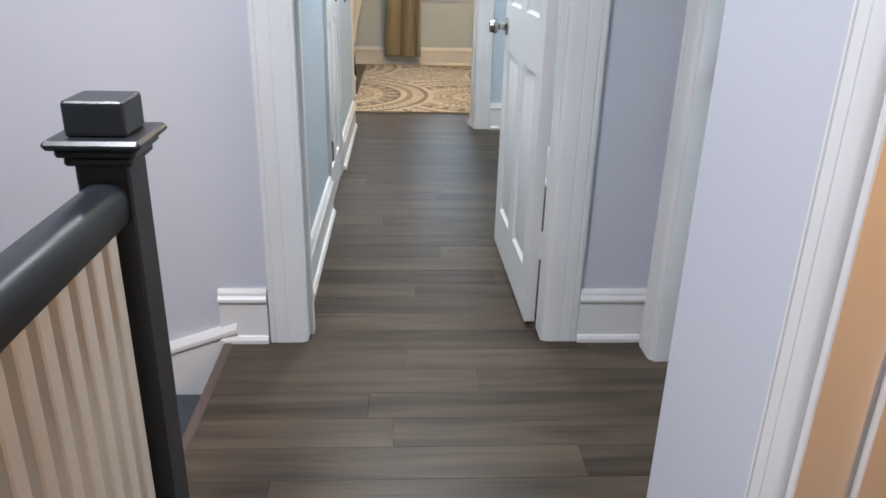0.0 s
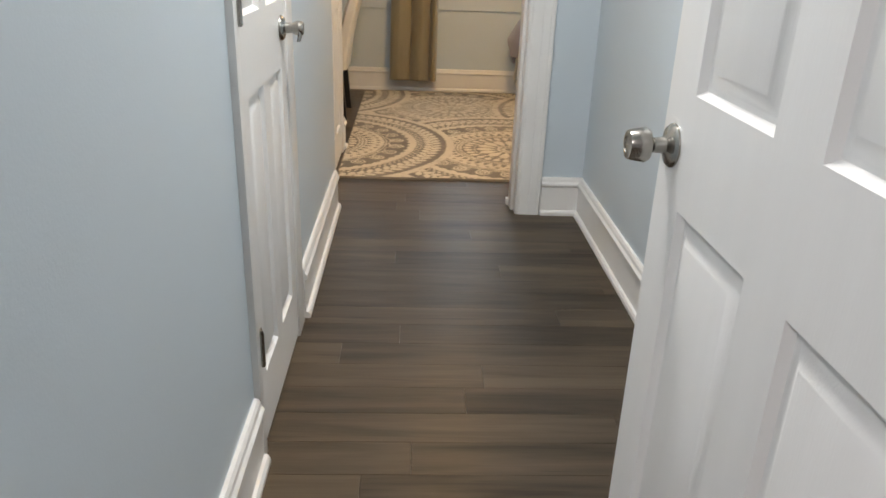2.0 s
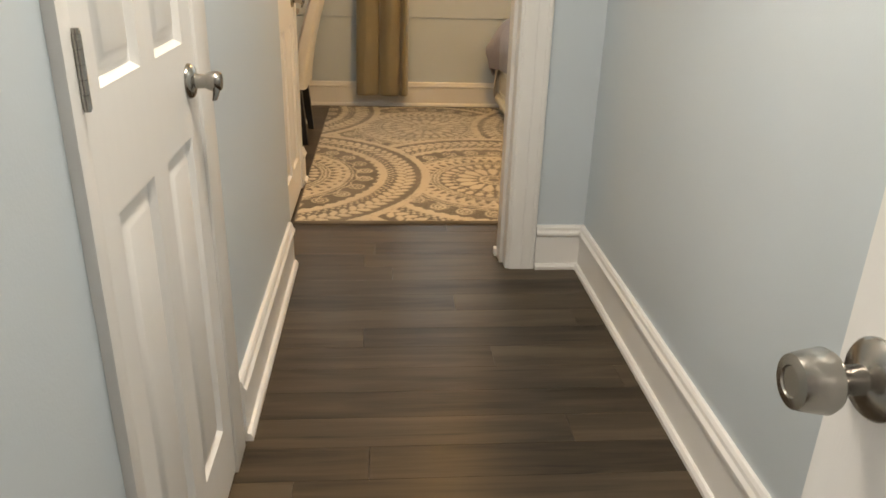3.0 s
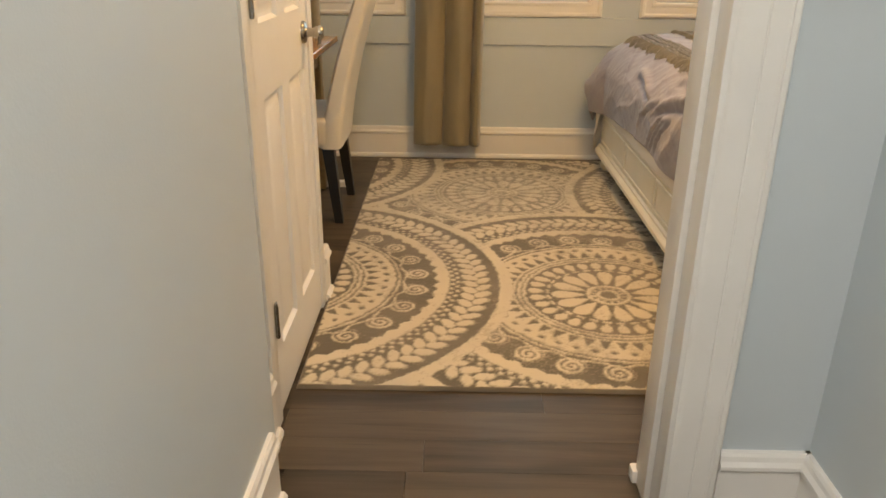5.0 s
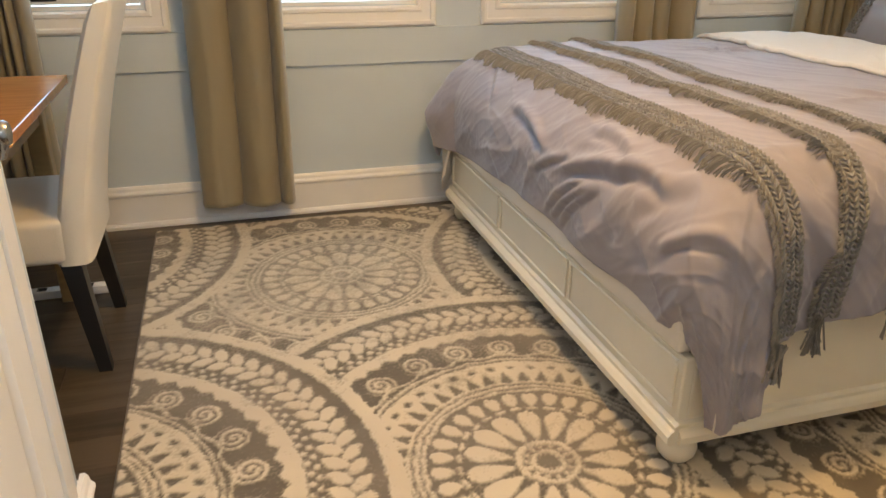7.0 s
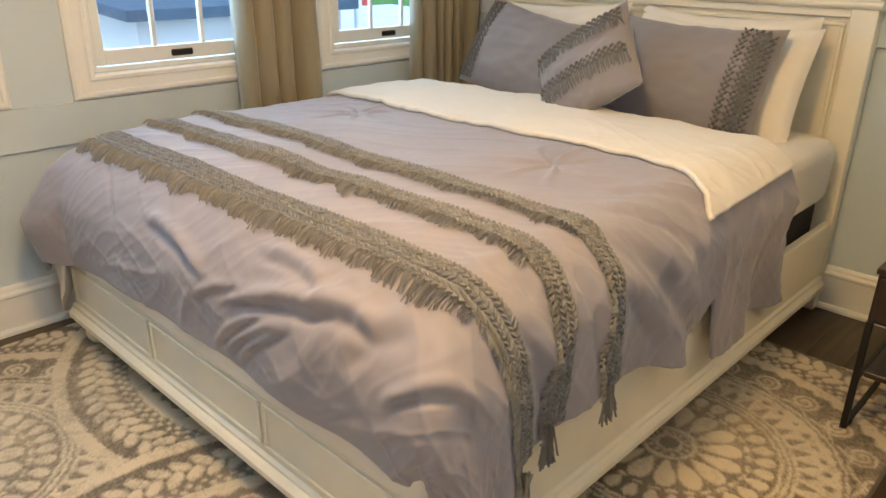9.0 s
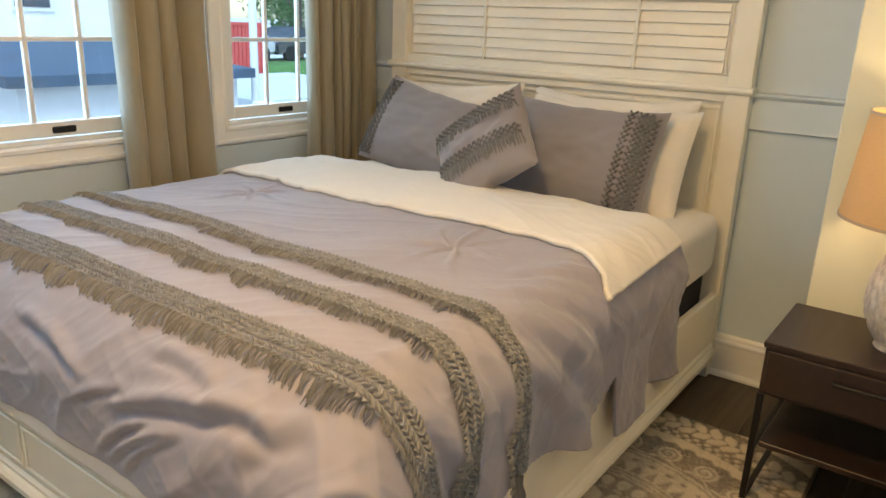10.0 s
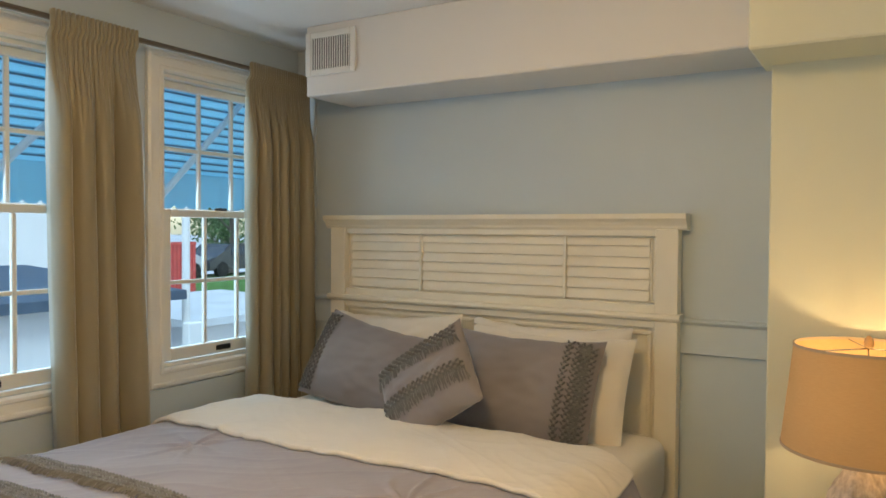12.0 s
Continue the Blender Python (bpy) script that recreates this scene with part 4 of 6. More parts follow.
def drape(x, y, lift=0.0, wrinkle=1.0):
    """Where a flat cloth lies: x, y are its own flat coordinates; past the mattress edges it bends down."""
    du = max(0.0, (EX + RAD) - x)
    dn, df = max(0.0, (EY0 + RAD) - y), max(0.0, y - (EY1 - RAD))
    dv = dn if dn > 0 else df
    d = (du ** 5 + dv ** 5) ** 0.2
    q = RAD * math.pi / 2
    if d < 1e-6:
        h, g, a = 0.0, 0.0, 0.0
    elif d < q:
        a = d / RAD
        h, g = RAD * math.sin(a), RAD * (1 - math.cos(a))
    else:
        a = math.pi / 2
        h, g = RAD + 0.06 * (d - q), RAD + (d - q)
    e = math.hypot(du, dv)
    cx, cy = (du / e, dv / e) if d > 1e-6 else (0, 0)
    ox, oy = (cx / (cx ** 5 + cy ** 5) ** 0.2, cy / (cx ** 5 + cy ** 5) ** 0.2) if d > 1e-6 else (0, 0)
    sy = -1 if dn > 0 else 1
    hang = max(0.0, d - q)
    side = max(0.0, min(1.0, 1.6 * (cy - cx) + 0.5)) if e > 0 else 0.0
    # the loose corner hangs as a flap with one deep upright pleat
    both = min(1.0, min(du, dv) / 0.22)
    rip = both * min(1.0, hang / 0.12) * 0.020 * math.sin(du * 13 - 0.9)
    # the hanging side sways in soft pleats, gathered and set back by the fold
    rip += side * (1 - both) * hang * 0.10 * math.sin(x * 17 + 2.0 * noise.noise((x * 2.2, 3.1, 0)))
    if dn > 0:
        back = max(0.0, min(1.0, (x - 2.19) / 0.06)) * min(1.0, hang / 0.10)
        rip += back * (-0.022 + 0.008 * math.sin(x * 34 + 3 * noise.noise((x * 3, y * 2, 0))))
    rip += (1 - side) * (1 - both) * hang * 0.04 * math.sin(y * 15 + 2.0 * noise.noise((y * 2.2, 3.1, 0)))
    if df > 0:
        h += 0.085 * both * min(1.0, d / 0.30)
    h += rip * wrinkle + 0.022 * math.sin(math.pi * min(1.0, d / 0.46)) * (1 - 0.75 * side)
    px = max(x, EX + RAD) - h * ox
    py = (min(max(y, EY0 + RAD), EY1 - RAD)) + sy * h * oy
    crown = 0.022 * (1 - ((y - 8.095) / 0.95) ** 2)
    sag = 0.055 * max(0.0, 1 - (x - 1.12) / 0.30) ** 1.5
    sag = min(sag, 0.07)
    pz = TOPZ + crown - g - sag
    n = Vector((-cx * math.sin(a), sy * cy * math.sin(a), math.cos(a)))
    # broad billows of the filling
    wx, wy = x + 0.05 * noise.noise((x * 3, y * 3, 6.1)), y + 0.05 * noise.noise((x * 3, y * 3, 9.4))
    w = 0.012 * noise.noise((x * 2.3, y * 2.3, CLOTH_SEED)) + 0.006 * noise.noise((x * 6, y * 6, 1.7))
    ft = max(0.0, min(1.0, (1.42 - x) / 0.30)) * max(0.0, min(1.0, (9.05 - y) / 0.3))
    # sharp creases running two ways, deep at the foot and on the side, faint on the top
    sd = max(0.0, min(1.0, (7.42 - y) / 0.2))
    u1, v1 = wx * 0.80 + wy * 0.60, wy * 0.80 - wx * 0.60
    u2, v2 = wx * 0.85 - wy * 0.53, wy * 0.85 + wx * 0.53
    w += (0.0045 * ft + 0.0040 * sd + 0.0030) * ridge(u1 * 7.5, v1 * 1.7, 8.2, 3.0) ** 2
    w += (0.0022 * ft + 0.0028 * sd + 0.0016) * ridge(u2 * 13, v2 * 2.6, 2.9, 3.4) ** 2
    w += (0.0009 * ft + 0.0016 * sd + 0.0010) * ridge(u1 * 27, v1 * 5.5, 5.1, 3.4) ** 2
    w += (0.0008 * ft + 0.0008) * ridge(wx * 11, wy * 34, 3.3, 3.2) ** 2 * max(0, noise.noise((x * 4, y * 4, 2.2)) + 0.35)
    for ax, ay, bx, by, amp, wd in FOLDS:
        lx, ly = bx - ax, by - ay
        ln = math.hypot(lx, ly)
        t = ((x - ax) * lx + (y - ay) * ly) / (ln * ln)
        if -0.4 < t < 1.4:
            s = ((x - ax) * ly - (y - ay) * lx) / ln + 0.012 * math.sin(3.0 * t)
            wd, amp = wd * 1.15, amp * 1.2
            if abs(s) < 6 * wd:
                end = math.exp(-max(0.0, abs(t - 0.5) - 0.35) ** 2 / 0.03)
                w += amp * end * (math.exp(-(s / wd) ** 2) - 0.85 * math.exp(-((s - 1.7 * wd) / (0.8 * wd)) ** 2))
    # pinched tucks in the top, radiating creases round each
    for tx, ty in ((2.02, 8.52), (1.98, 7.62)):
        dd = math.hypot(x - tx, y - ty)
        if dd < 0.34:
            ray = max(0.0, math.sin(7 * math.atan2(y - ty, x - tx) + 3 * noise.noise((x * 4, y * 4, 0))))
            w += 0.013 * (1 - dd / 0.34) ** 1.6 * ray ** 3 - 0.012 * math.exp(-(dd / 0.04) ** 2)
    calm = max(0.0, min(1.0, (DROP_F + RAD + 0.01 - du) / 0.10))
    w *= 0.2 + 0.8 * calm
    p = Vector((px, py, pz)) + n * (w * wrinkle + lift)
    return p, n


def cloth(name, xs, ys, material, thick, lift=0.0, wrinkle=1.0, shape=None):
    verts, faces = [], []
    for x in xs:
        for y in ys:
            fx, fy = shape(x, y) if shape else (x, y)
            verts.append(drape(fx, fy, lift, wrinkle)[0])
    n = len(ys)
    for i in range(len(xs) - 1):
        for j in range(n - 1):
            a = i * n + j
            faces.append((a, a + 1, a + n + 1, a + n))
    me = bpy.data.meshes.new(name)
    me.from_pydata(verts, [], faces)
    me.materials.append(material)
    me.polygons.foreach_set("use_smooth", [True] * len(me.polygons))
    ob = new(name, me)
    so = ob.modifiers.new("thick", "SOLIDIFY")
    so.thickness, so.offset = thick, -1
    return ob


DROP_F, DROP_N = 0.262, 0.405
HEM = ((0.80, 0.430), (1.215, 0.425), (1.250, 0.320), (1.28, 0.290), (1.62, 0.255), (1.75, 0.285), (1.97, 0.338), (2.10, 0.285), (2.165, 0.235), (2.19, 0.425), (2.75, 0.410))


def duvet_shape(x, y):
    """Lets the hem wander, hang low at the foot corner and step up at the fold's corner."""
    for (xa, da), (xb, db) in zip(HEM, HEM[1:]):
        if xa <= x <= xb:
            k = (x - xa) / (xb - xa)
            hem = da + (db - da) * k * k * (3 - 2 * k)
    hem += 0.010 * noise.noise((x * 7, 0.3, 4.0))
    if y > 8.1:
        hem = 0.28 + 0.10 * max(0.0, min(1.0, (x - 1.15) / 0.2)) + 0.02 * noise.noise((x * 4, 2.0, 1.0))
    fy = y
    if y < EY0 + 0.2:
        fy = EY0 + 0.2 - (EY0 + 0.2 - y) * (hem + 0.2) / (DROP_N + 0.2)
    elif y > EY1 - 0.2:
        fy = EY1 - 0.2 + (y - EY1 + 0.2) * (hem + 0.2) / (DROP_N + 0.2)
    foot = DROP_F + 0.012 * noise.noise((0.7, y * 3.0, 1.0)) + 0.015 * math.sin(y * 4.4 + 0.5) - 0.03 * max(0.0, min(1.0, (7.9 - y) / 0.5))
    fx = x
    if x < EX + 0.2:
        fx = EX + 0.2 - (EX + 0.2 - x) * (foot + 0.2) / (DROP_F + 0.2)
    return fx, fy


NX, NY = 330, 440
duvet = tagged(cloth("duvet", [2.70 + (EX - DROP_F - 2.70) * i / NX for i in range(NX + 1)], [EY0 - DROP_N + (EY1 + DROP_N - EY0 + DROP_N) * j / NY for j in range(NY + 1)], M_DUVET, 0.012, 0.0, 1.0, duvet_shape), "rumpled grey-lilac cotton duvet spread over the bed", "duvet")


def band_point(xc, y, off, lift):
    fx, fy = duvet_shape(xc + off, y)
    return drape(fx, fy, lift)


def lean(xc, y):
    """The bands slant a little towards the foot where they hang down the side."""
    return xc + (-0.045 if xc > 1.3 else 0.035) * max(0.0, min(1.0, (EY0 + 0.10 - y) / 0.4))


def add_link(bm, p, q, n, wide, high):
    """One fat stitch of yarn from p to q, standing up along n."""
    d = q - p
    side = n.cross(d).normalized() * wide
    rings = [[bm.verts.new(p + d * t + side * (c * f) + n * (high * h * f)) for c, h in ((-1, 0.15), (-0.55, 1.0), (0.55, 1.0), (1, 0.15))] for t, f in ((0.0, 0.35), (0.28, 1.0), (0.72, 1.0), (1.0, 0.35))]
    for a, b in zip(rings, rings[1:]):
        for k in range(3):
            bm.faces.new((a[k], a[k + 1], b[k + 1], b[k]))


def braid_band(xc, seed, y0, y1, long):
    """A crocheted strip across the duvet: rows of slanting stitches with holes, and a fringe in bunches."""
    r = random.Random(seed)
    bm = bmesh.new()
    step = 0.0155
    for i in range(int((y1 - y0) / step)):
        y = y0 + i * step
        for k in range(6):
            s = 1 if k % 2 else -1
            off = -0.0315 + 0.0126 * k
            yy = y + (0.5 * step if k % 4 > 1 else 0)
            p, n = band_point(lean(xc, yy), yy, off - s * 0.0046 + r.uniform(-0.0008, 0.0008), 0.003)
            q, _ = band_point(lean(xc, yy), yy + 0.0165, off + s * 0.0046, 0.003)
            add_link(bm, p, q, n, 0.0041, 0.0058)
    g = part("trim_band", bm, M_FRINGE, duvet, "grey crocheted band sewn across", True)
    bm = bmesh.new()
    y = y0
    while y < y1:
        hanging = y < EY0 + 0.06
        bunch = 0.6 + 0.75 * (0.5 + noise.noise((y * 13, seed, 0)))
        sway = 0.30 * noise.noise((y * 6, seed, 7.5)) + r.gauss(0, 0.10) + (-0.55 if hanging else -0.10)
        for m in range(5):
            ln = long * bunch * r.uniform(0.8, 1.12) * (0.40 if hanging else 0.85)
            spread, lf = r.uniform(-0.007, 0.007), r.uniform(0, 0.004)
            last = None
            for k in range(4):
                t = k / 3
                yy = max(y + spread * (0.25 + 0.9 * t) + sway * ln * t, EY0 - DROP_N - 0.02)
                c, n = band_point(lean(xc, yy), yy, -0.034 - ln * t * (0.5 if hanging else 0.95), 0.006 + lf + 0.006 * math.sin(3 * t) - 0.004 * t)
                w = (Vector((0.0017, 0, 0.0009)) if hanging else Vector((0, 0.0013, 0))) * (1.0 - 0.35 * t)
                ring = [bm.verts.new(p) for p in (c - w, c + n * 0.0036, c + w)]
                if last:
                    bm.faces.new((last[0], last[1], ring[1], ring[0])), bm.faces.new((last[1], last[2], ring[2], ring[1]))
                last = ring
        y += 0.0155
    part("fringe", bm, M_FRINGE, g, "", True)
    # knot of threads at the near end
    bm = bmesh.new()
    c, n = band_point(lean(xc, y0), y0, -0.02, 0.010)
    for k in range(26):
        a = Vector((r.gauss(0, 0.006), r.gauss(-0.004, 0.004), 0.02))
        b = Vector((r.gauss(0, 0.018), r.gauss(-0.006, 0.008), -r.uniform(0.045, 0.085)))
        w = Vector((0.0022, 0.0012, 0))
        v = [bm.verts.new(q) for q in (c + a - w, c + a + w, c + b + w, c + b - w)]
        bm.faces.new(v)
        w = Vector((0.0008, -0.0024, 0))
        v = [bm.verts.new(q) for q in (c + a - w, c + a + w, c + b + w, c + b - w)]
        bm.faces.new(v)
    part("tassel", bm, M_FRINGE, g)
    return g


for xc, sd, fl in ((1.250, 1, 0.049), (1.450, 2, 0.044), (1.635, 3, 0.042)):
    braid_band(xc, sd, EY0 - DROP_N + 0.012, 8.90, fl)


def fold_shape(x, y):
    u = (2.69 - x) / 0.50
    return x - u * (0.035 * max(0.0, math.sin((8.85 - y) * 2.3)) + 0.115 * max(0.0, min(1.0, (7.42 - y) / 0.24)) ** 2) + u * (0.020 * noise.noise((y * 3.3, 2, 2)) + 0.008 * noise.noise((y * 11, 5, 2))), y + (0.05 - 0.09 * u) * 0.6 * max(0.0, min(1.0, (EY0 + 0.12 - y) / 0.25))


fold = tagged(cloth("top_sheet", [2.69 - 0.50 * i / 90 for i in range(91)], [EY0 + 0.01 + (EY1 + 0.09 - EY0) * j / 300 for j in range(301)], M_SHEET, 0.016, 0.018, 1.25, fold_shape), "white cotton top sheet folded back over the duvet", "sheet")
bm = boxes((1.150, 1.195, 7.1515, 7.153, 0.155, 0.275))
tagsew = part("care_label", bm, M_SHEET, duvet, "small white printed care label")
for k in range(6):
    part("print_line", boxes((1.156, 1.188 - 0.004 * (k % 3), 7.1500, 7.1517, 0.170 + 0.012 * k, 0.174 + 0.012 * k)), mat("faint_print", (0.35, 0.35, 0.36), 0.8), tagsew)
# white valance sheet showing between duvet and footboard
tagged(mesh_ob("mattress_skirt", boxes((1.086, 1.170, 7.232, 8.968, 0.3195, 0.450), bevel=0.020, seg=4), M_SHEET, True), "white sheet edge showing above the footboard", "sheet")
bm = bmesh.new()
vs = [bm.verts.new(p) for p in ((1.075, 8.90, 0.42), (1.075, 9.03, 0.42), (1.16, 9.035, 0.42), (1.055, 8.955, 0.22), (1.065, 9.045, 0.11), (1.15, 9.05, 0.26))]
for f in ((0, 1, 4, 3), (1, 2, 5, 4)):
    bm.faces.new([vs[i] for i in f])
bmesh.ops.subdivide_edges(bm, edges=bm.edges, cuts=4, use_grid_fill=True)
for v in bm.verts:
    v.co += Vector((0.008 * math.sin(v.co.y * 70 + v.co.z * 20), 0.006 * math.sin(v.co.x * 90 + v.co.z * 25), 0))
sk = tagged(mesh_ob("sheet_corner", bm, M_SHEET, True), "loose white sheet corner hanging at the bed foot", "sheet")
sk.modifiers.new("thick", "SOLIDIFY").thickness = 0.002


# ---- pillows ----
def pillow_mesh(w, h, t, seed, n=44, flange=0.0):
    bm = bmesh.new()
    grid = {}
    for s in (-1, 1):
        for i in range(n + 1):
            for j in range(n + 1):
                u, v = 2 * i / n - 1, 2 * j / n - 1
                e = max(0.0, (1 - abs(u) ** 2.6)) ** 0.5 * max(0.0, (1 - abs(v) ** 2.6)) ** 0.5
                pinch = 1 - 0.035 * (1 - abs(v) ** 2) * abs(u) ** 3, 1 - 0.045 * (1 - abs(u) ** 2) * abs(v) ** 3
                y = s * t / 2 * e + 0.012 * e * noise.noise((u * 2.2 + seed, v * 2.2, s)) + 0.006 * e * noise.noise((u * 6, v * 6 + seed, s))
                x, z = u * w / 2 * pinch[0], v * h / 2 * pinch[1] - 0.03 * (1 - abs(u) ** 2) * max(0, v) * 0.6 + 0.006 * abs(v) * noise.noise((u * 5 + seed, v, 3.0))
                edge = i in (0, n) or j in (0, n)
                key = (i, j) if edge else (i, j, s)
                if key not in grid:
                    grid[key] = bm.verts.new((x, 0 if edge else y, z))
        for i in range(n):
            for j in range(n):
                g = lambda a, b: grid[(a, b)] if a in (0, n) or b in (0, n) else grid[(a, b, s)]
                bm.faces.new((g(i, j), g(i + 1, j), g(i + 1, j + 1), g(i, j + 1)))
    return bm


def front_y(w, h, t, x, z):
    u, v = min(1, abs(2 * x / w)), min(1, abs(2 * z / h))
    return -t / 2 * max(0.0, 1 - u ** 2.6) ** 0.5 * max(0.0, 1 - v ** 2.6) ** 0.5


def knit_strip(bm, fy, c, length, width, vertical, r, fringe):
    """Knots (and loose threads) on a pillow's front; fy gives the front's depth at x, z."""
    k = int(length / 0.012)
    at = lambda a, b, o: (lambda x, z: Vector((x, fy(x, z) - o, z)))(*((c + b, a) if vertical else (a, c + b)))
    for i in range(k):
        a = -length / 2 + 0.012 * i
        for m in range(max(2, int(width / 0.0115))):
            b = -width / 2 + 0.0115 * m
            s = 1 if (i + m) % 2 else -1
            p, q = at(a, b, 0.002), at(a + 0.013, b + s * 0.010, 0.002)
            add_link(bm, p, q, Vector((0, -1, 0)), 0.0040, 0.0075)
    if fringe:
        for i in range(int(length / 0.004)):
            a = -length / 2 + 0.004 * i
            ln = r.uniform(0.7, 1.1) * fringe
            p, q = at(a, -width / 2, 0.005), at(a + r.uniform(-0.01, 0.01), -width / 2 - ln, r.uniform(0.002, 0.009))
            sd = Vector((0.002, 0, 0)) if not vertical else Vector((0, 0, 0.002))
            m = (p + q) / 2 + Vector((0, -0.004, 0))
            v = [bm.verts.new(x) for x in (p - sd, p + sd, m + sd, m - sd, q - sd, q + sd)]
            bm.faces.new((v[0], v[1], v[2], v[3])), bm.faces.new((v[3], v[2], v[5], v[4]))


M_SHAM = mat("grey_lilac_sham", (0.235, 0.215, 0.228), 0.75, var=0.05, scale=5, bump=0.25, bscale=480, sheen=0.25, bdist=0.0006)
M_SHAMKNIT = mat("grey_crochet", (0.150, 0.150, 0.148), 0.92, var=0.15, scale=30, bump=0.4, bscale=400)


def pillow(name, label, w, h, t, m, material, seed, strips=()):
    ob = thing(name, label, "pillow")
    ob.matrix_world = m
    part("cushion", pillow_mesh(w, h, t, seed), material, ob, "", True)
    fy = lambda x, z: front_y(w, h, t, x, z)
    r = random.Random(seed)
    for c, length, width, vertical, fringe in strips:
        bm = bmesh.new()
        knit_strip(bm, fy, c, length, width, vertical, r, fringe)
        part("knitted_strip", bm, M_SHAMKNIT, ob, "grey crocheted strip with fringe")
    return ob


pillow("white_pillow", "white cotton pillow leaning on the headboard", 0.72, 0.46, 0.17, pose(3.165, 7.735, 0.900, -17, 0, -90), M_SHEET, 1)
pillow("white_pillow", "white cotton pillow leaning on the headboard", 0.72, 0.45, 0.15, pose(3.085, 7.705, 0.885, -22, 1, -90), M_SHEET, 2)
pillow("white_pillow", "white cotton pillow leaning on the headboard", 0.72, 0.46, 0.17, pose(3.150, 8.50, 0.898, -18, -2, -90), M_SHEET, 3)
pillow("pillow_sham", "grey-lilac pillow in a sham with a crocheted border", 0.70, 0.44, 0.17, pose(2.955, 7.775, 0.895, -25, 1.5, -90), M_SHAM, 4, [(0.285, 0.40, 0.055, True, 0.0), (0.235, 0.40, 0.03, True, 0.0), (0.325, 0.38, 0.03, True, 0.04)])
pillow("pillow_sham", "grey-lilac pillow in a sham with a crocheted border", 0.70, 0.42, 0.17, pose(2.985, 8.475, 0.890, -28, 8, -94), M_SHAM, 5, [(-0.30, 0.38, 0.05, True, 0.03), (-0.255, 0.38, 0.03, True, 0.0)])
pillow("throw_pillow", "small grey throw pillow with two crocheted fringe bands", 0.43, 0.36, 0.15, pose(2.700, 8.005, 0.918, -30, -34, -84), M_SHAM, 6, [(0.125, 0.40, 0.05, False, 0.045), (-0.02, 0.40, 0.04, False, 0.06)])

# ---- nightstand and lamp ----
ns = thing("nightstand", "espresso wood nightstand with a drawer on a black metal frame", "nightstand")
part("cabinet", boxes((2.482, 2.878, 6.352, 6.862, 0.368, 0.515), (2.474, 2.882, 6.345, 6.868, 0.515, 0.533), bevel=0.002), M_ESPRESSO, ns)
dr = part("drawer", boxes((2.474, 2.482, 6.362, 6.852, 0.378, 0.505), bevel=0.002), M_ESPRESSO, ns)
part("handle", boxes((2.460, 2.474, 6.54, 6.68, 0.458, 0.468), bevel=0.003), M_BLACKMETAL, dr, "black metal bar handle")
part("shelf", boxes((2.50, 2.865, 6.375, 6.84, 0.188, 0.206), bevel=0.002), M_ESPRESSO, ns)
for x in (2.478, 2.862):
    for y in (6.350, 6.846):
        part("leg", boxes((x, x + 0.018, y, y + 0.018, 0.0, 0.368), bevel=0.001), M_BLACKMETAL, ns)
for y in (6.350, 6.846):
    part("foot_rail", boxes((2.496, 2.862, y, y + 0.018, 0.0, 0.018), bevel=0.001), M_BLACKMETAL, ns)
    part("shelf_rail", boxes((2.496, 2.862, y + 0.002, y + 0.016, 0.172, 0.188), bevel=0.001), M_BLACKMETAL, ns)

lamp = thing("table_lamp", "lit table lamp with a carved grey-white base and linen drum shade", "table lamp", "", (2.672, 6.553, 0.533))
bm = bmesh.new()
prof = [(0.062, 0.0), (0.066, 0.004), (0.064, 0.016), (0.066, 0.022), (0.088, 0.060), (0.104, 0.105), (0.108, 0.145), (0.104, 0.190), (0.090, 0.240), (0.068, 0.285), (0.045, 0.320), (0.030, 0.345), (0.024, 0.365), (0.022, 0.372)]
fine = []
for (r0, z0), (r1, z1) in zip(prof, prof[1:]):
    for k in range(6):
        t = k / 6
        fine.append((r0 + (r1 - r0) * t, z0 + (z1 - z0) * t))
fine.append(prof[-1])
add_lathe(bm, fine, n=120)
for v in bm.verts:
    r, z = math.hypot(v.co.x, v.co.y), v.co.z
    if 0.022 < z < 0.345 and r > 0.02:
        th = math.atan2(v.co.y, v.co.x)
        row = z / 0.036
        off = 0.5 * (int(row) % 2)
        a = (th * 16 / (2 * math.pi) + off) % 1 - 0.5
        b = row % 1 - 0.5
        f = 1 + (0.055 * max(0, 1 - (a / 0.45) ** 2 - (b / 0.62) ** 2) - 0.016 * abs(math.sin(th * 60))) * min(1, r / 0.06)
        v.co.x, v.co.y = v.co.x * f, v.co.y * f
M_LAMPBASE = mat("whitewashed_carved_ceramic", (0.46, 0.42, 0.37), 0.6, var=0.32, scale=16, bump=0.6, bscale=90, fine=0.25, stretch=(1, 1, 0.35))
part("base", bm, M_LAMPBASE, lamp, "whitewashed carved base", True)
SHADE = bpy.data.materials.new("linen_shade")
SHADE.use_nodes = True
sn, sl = SHADE.node_tree.nodes, SHADE.node_tree.links
sd, stt, sm, sx = sn.new("ShaderNodeBsdfDiffuse"), sn.new("ShaderNodeBsdfTranslucent"), sn.new("ShaderNodeMixShader"), sn.new("ShaderNodeTexNoise")
stc, smp = sn.new("ShaderNodeTexCoord"), sn.new("ShaderNodeMapping")
smp.inputs["Scale"].default_value = (60, 60, 420)
sx.inputs["Scale"].default_value = 1.0
sl.new(stc.outputs["Object"], smp.inputs["Vector"]), sl.new(smp.outputs[0], sx.inputs["Vector"])
srm = sn.new("ShaderNodeValToRGB")
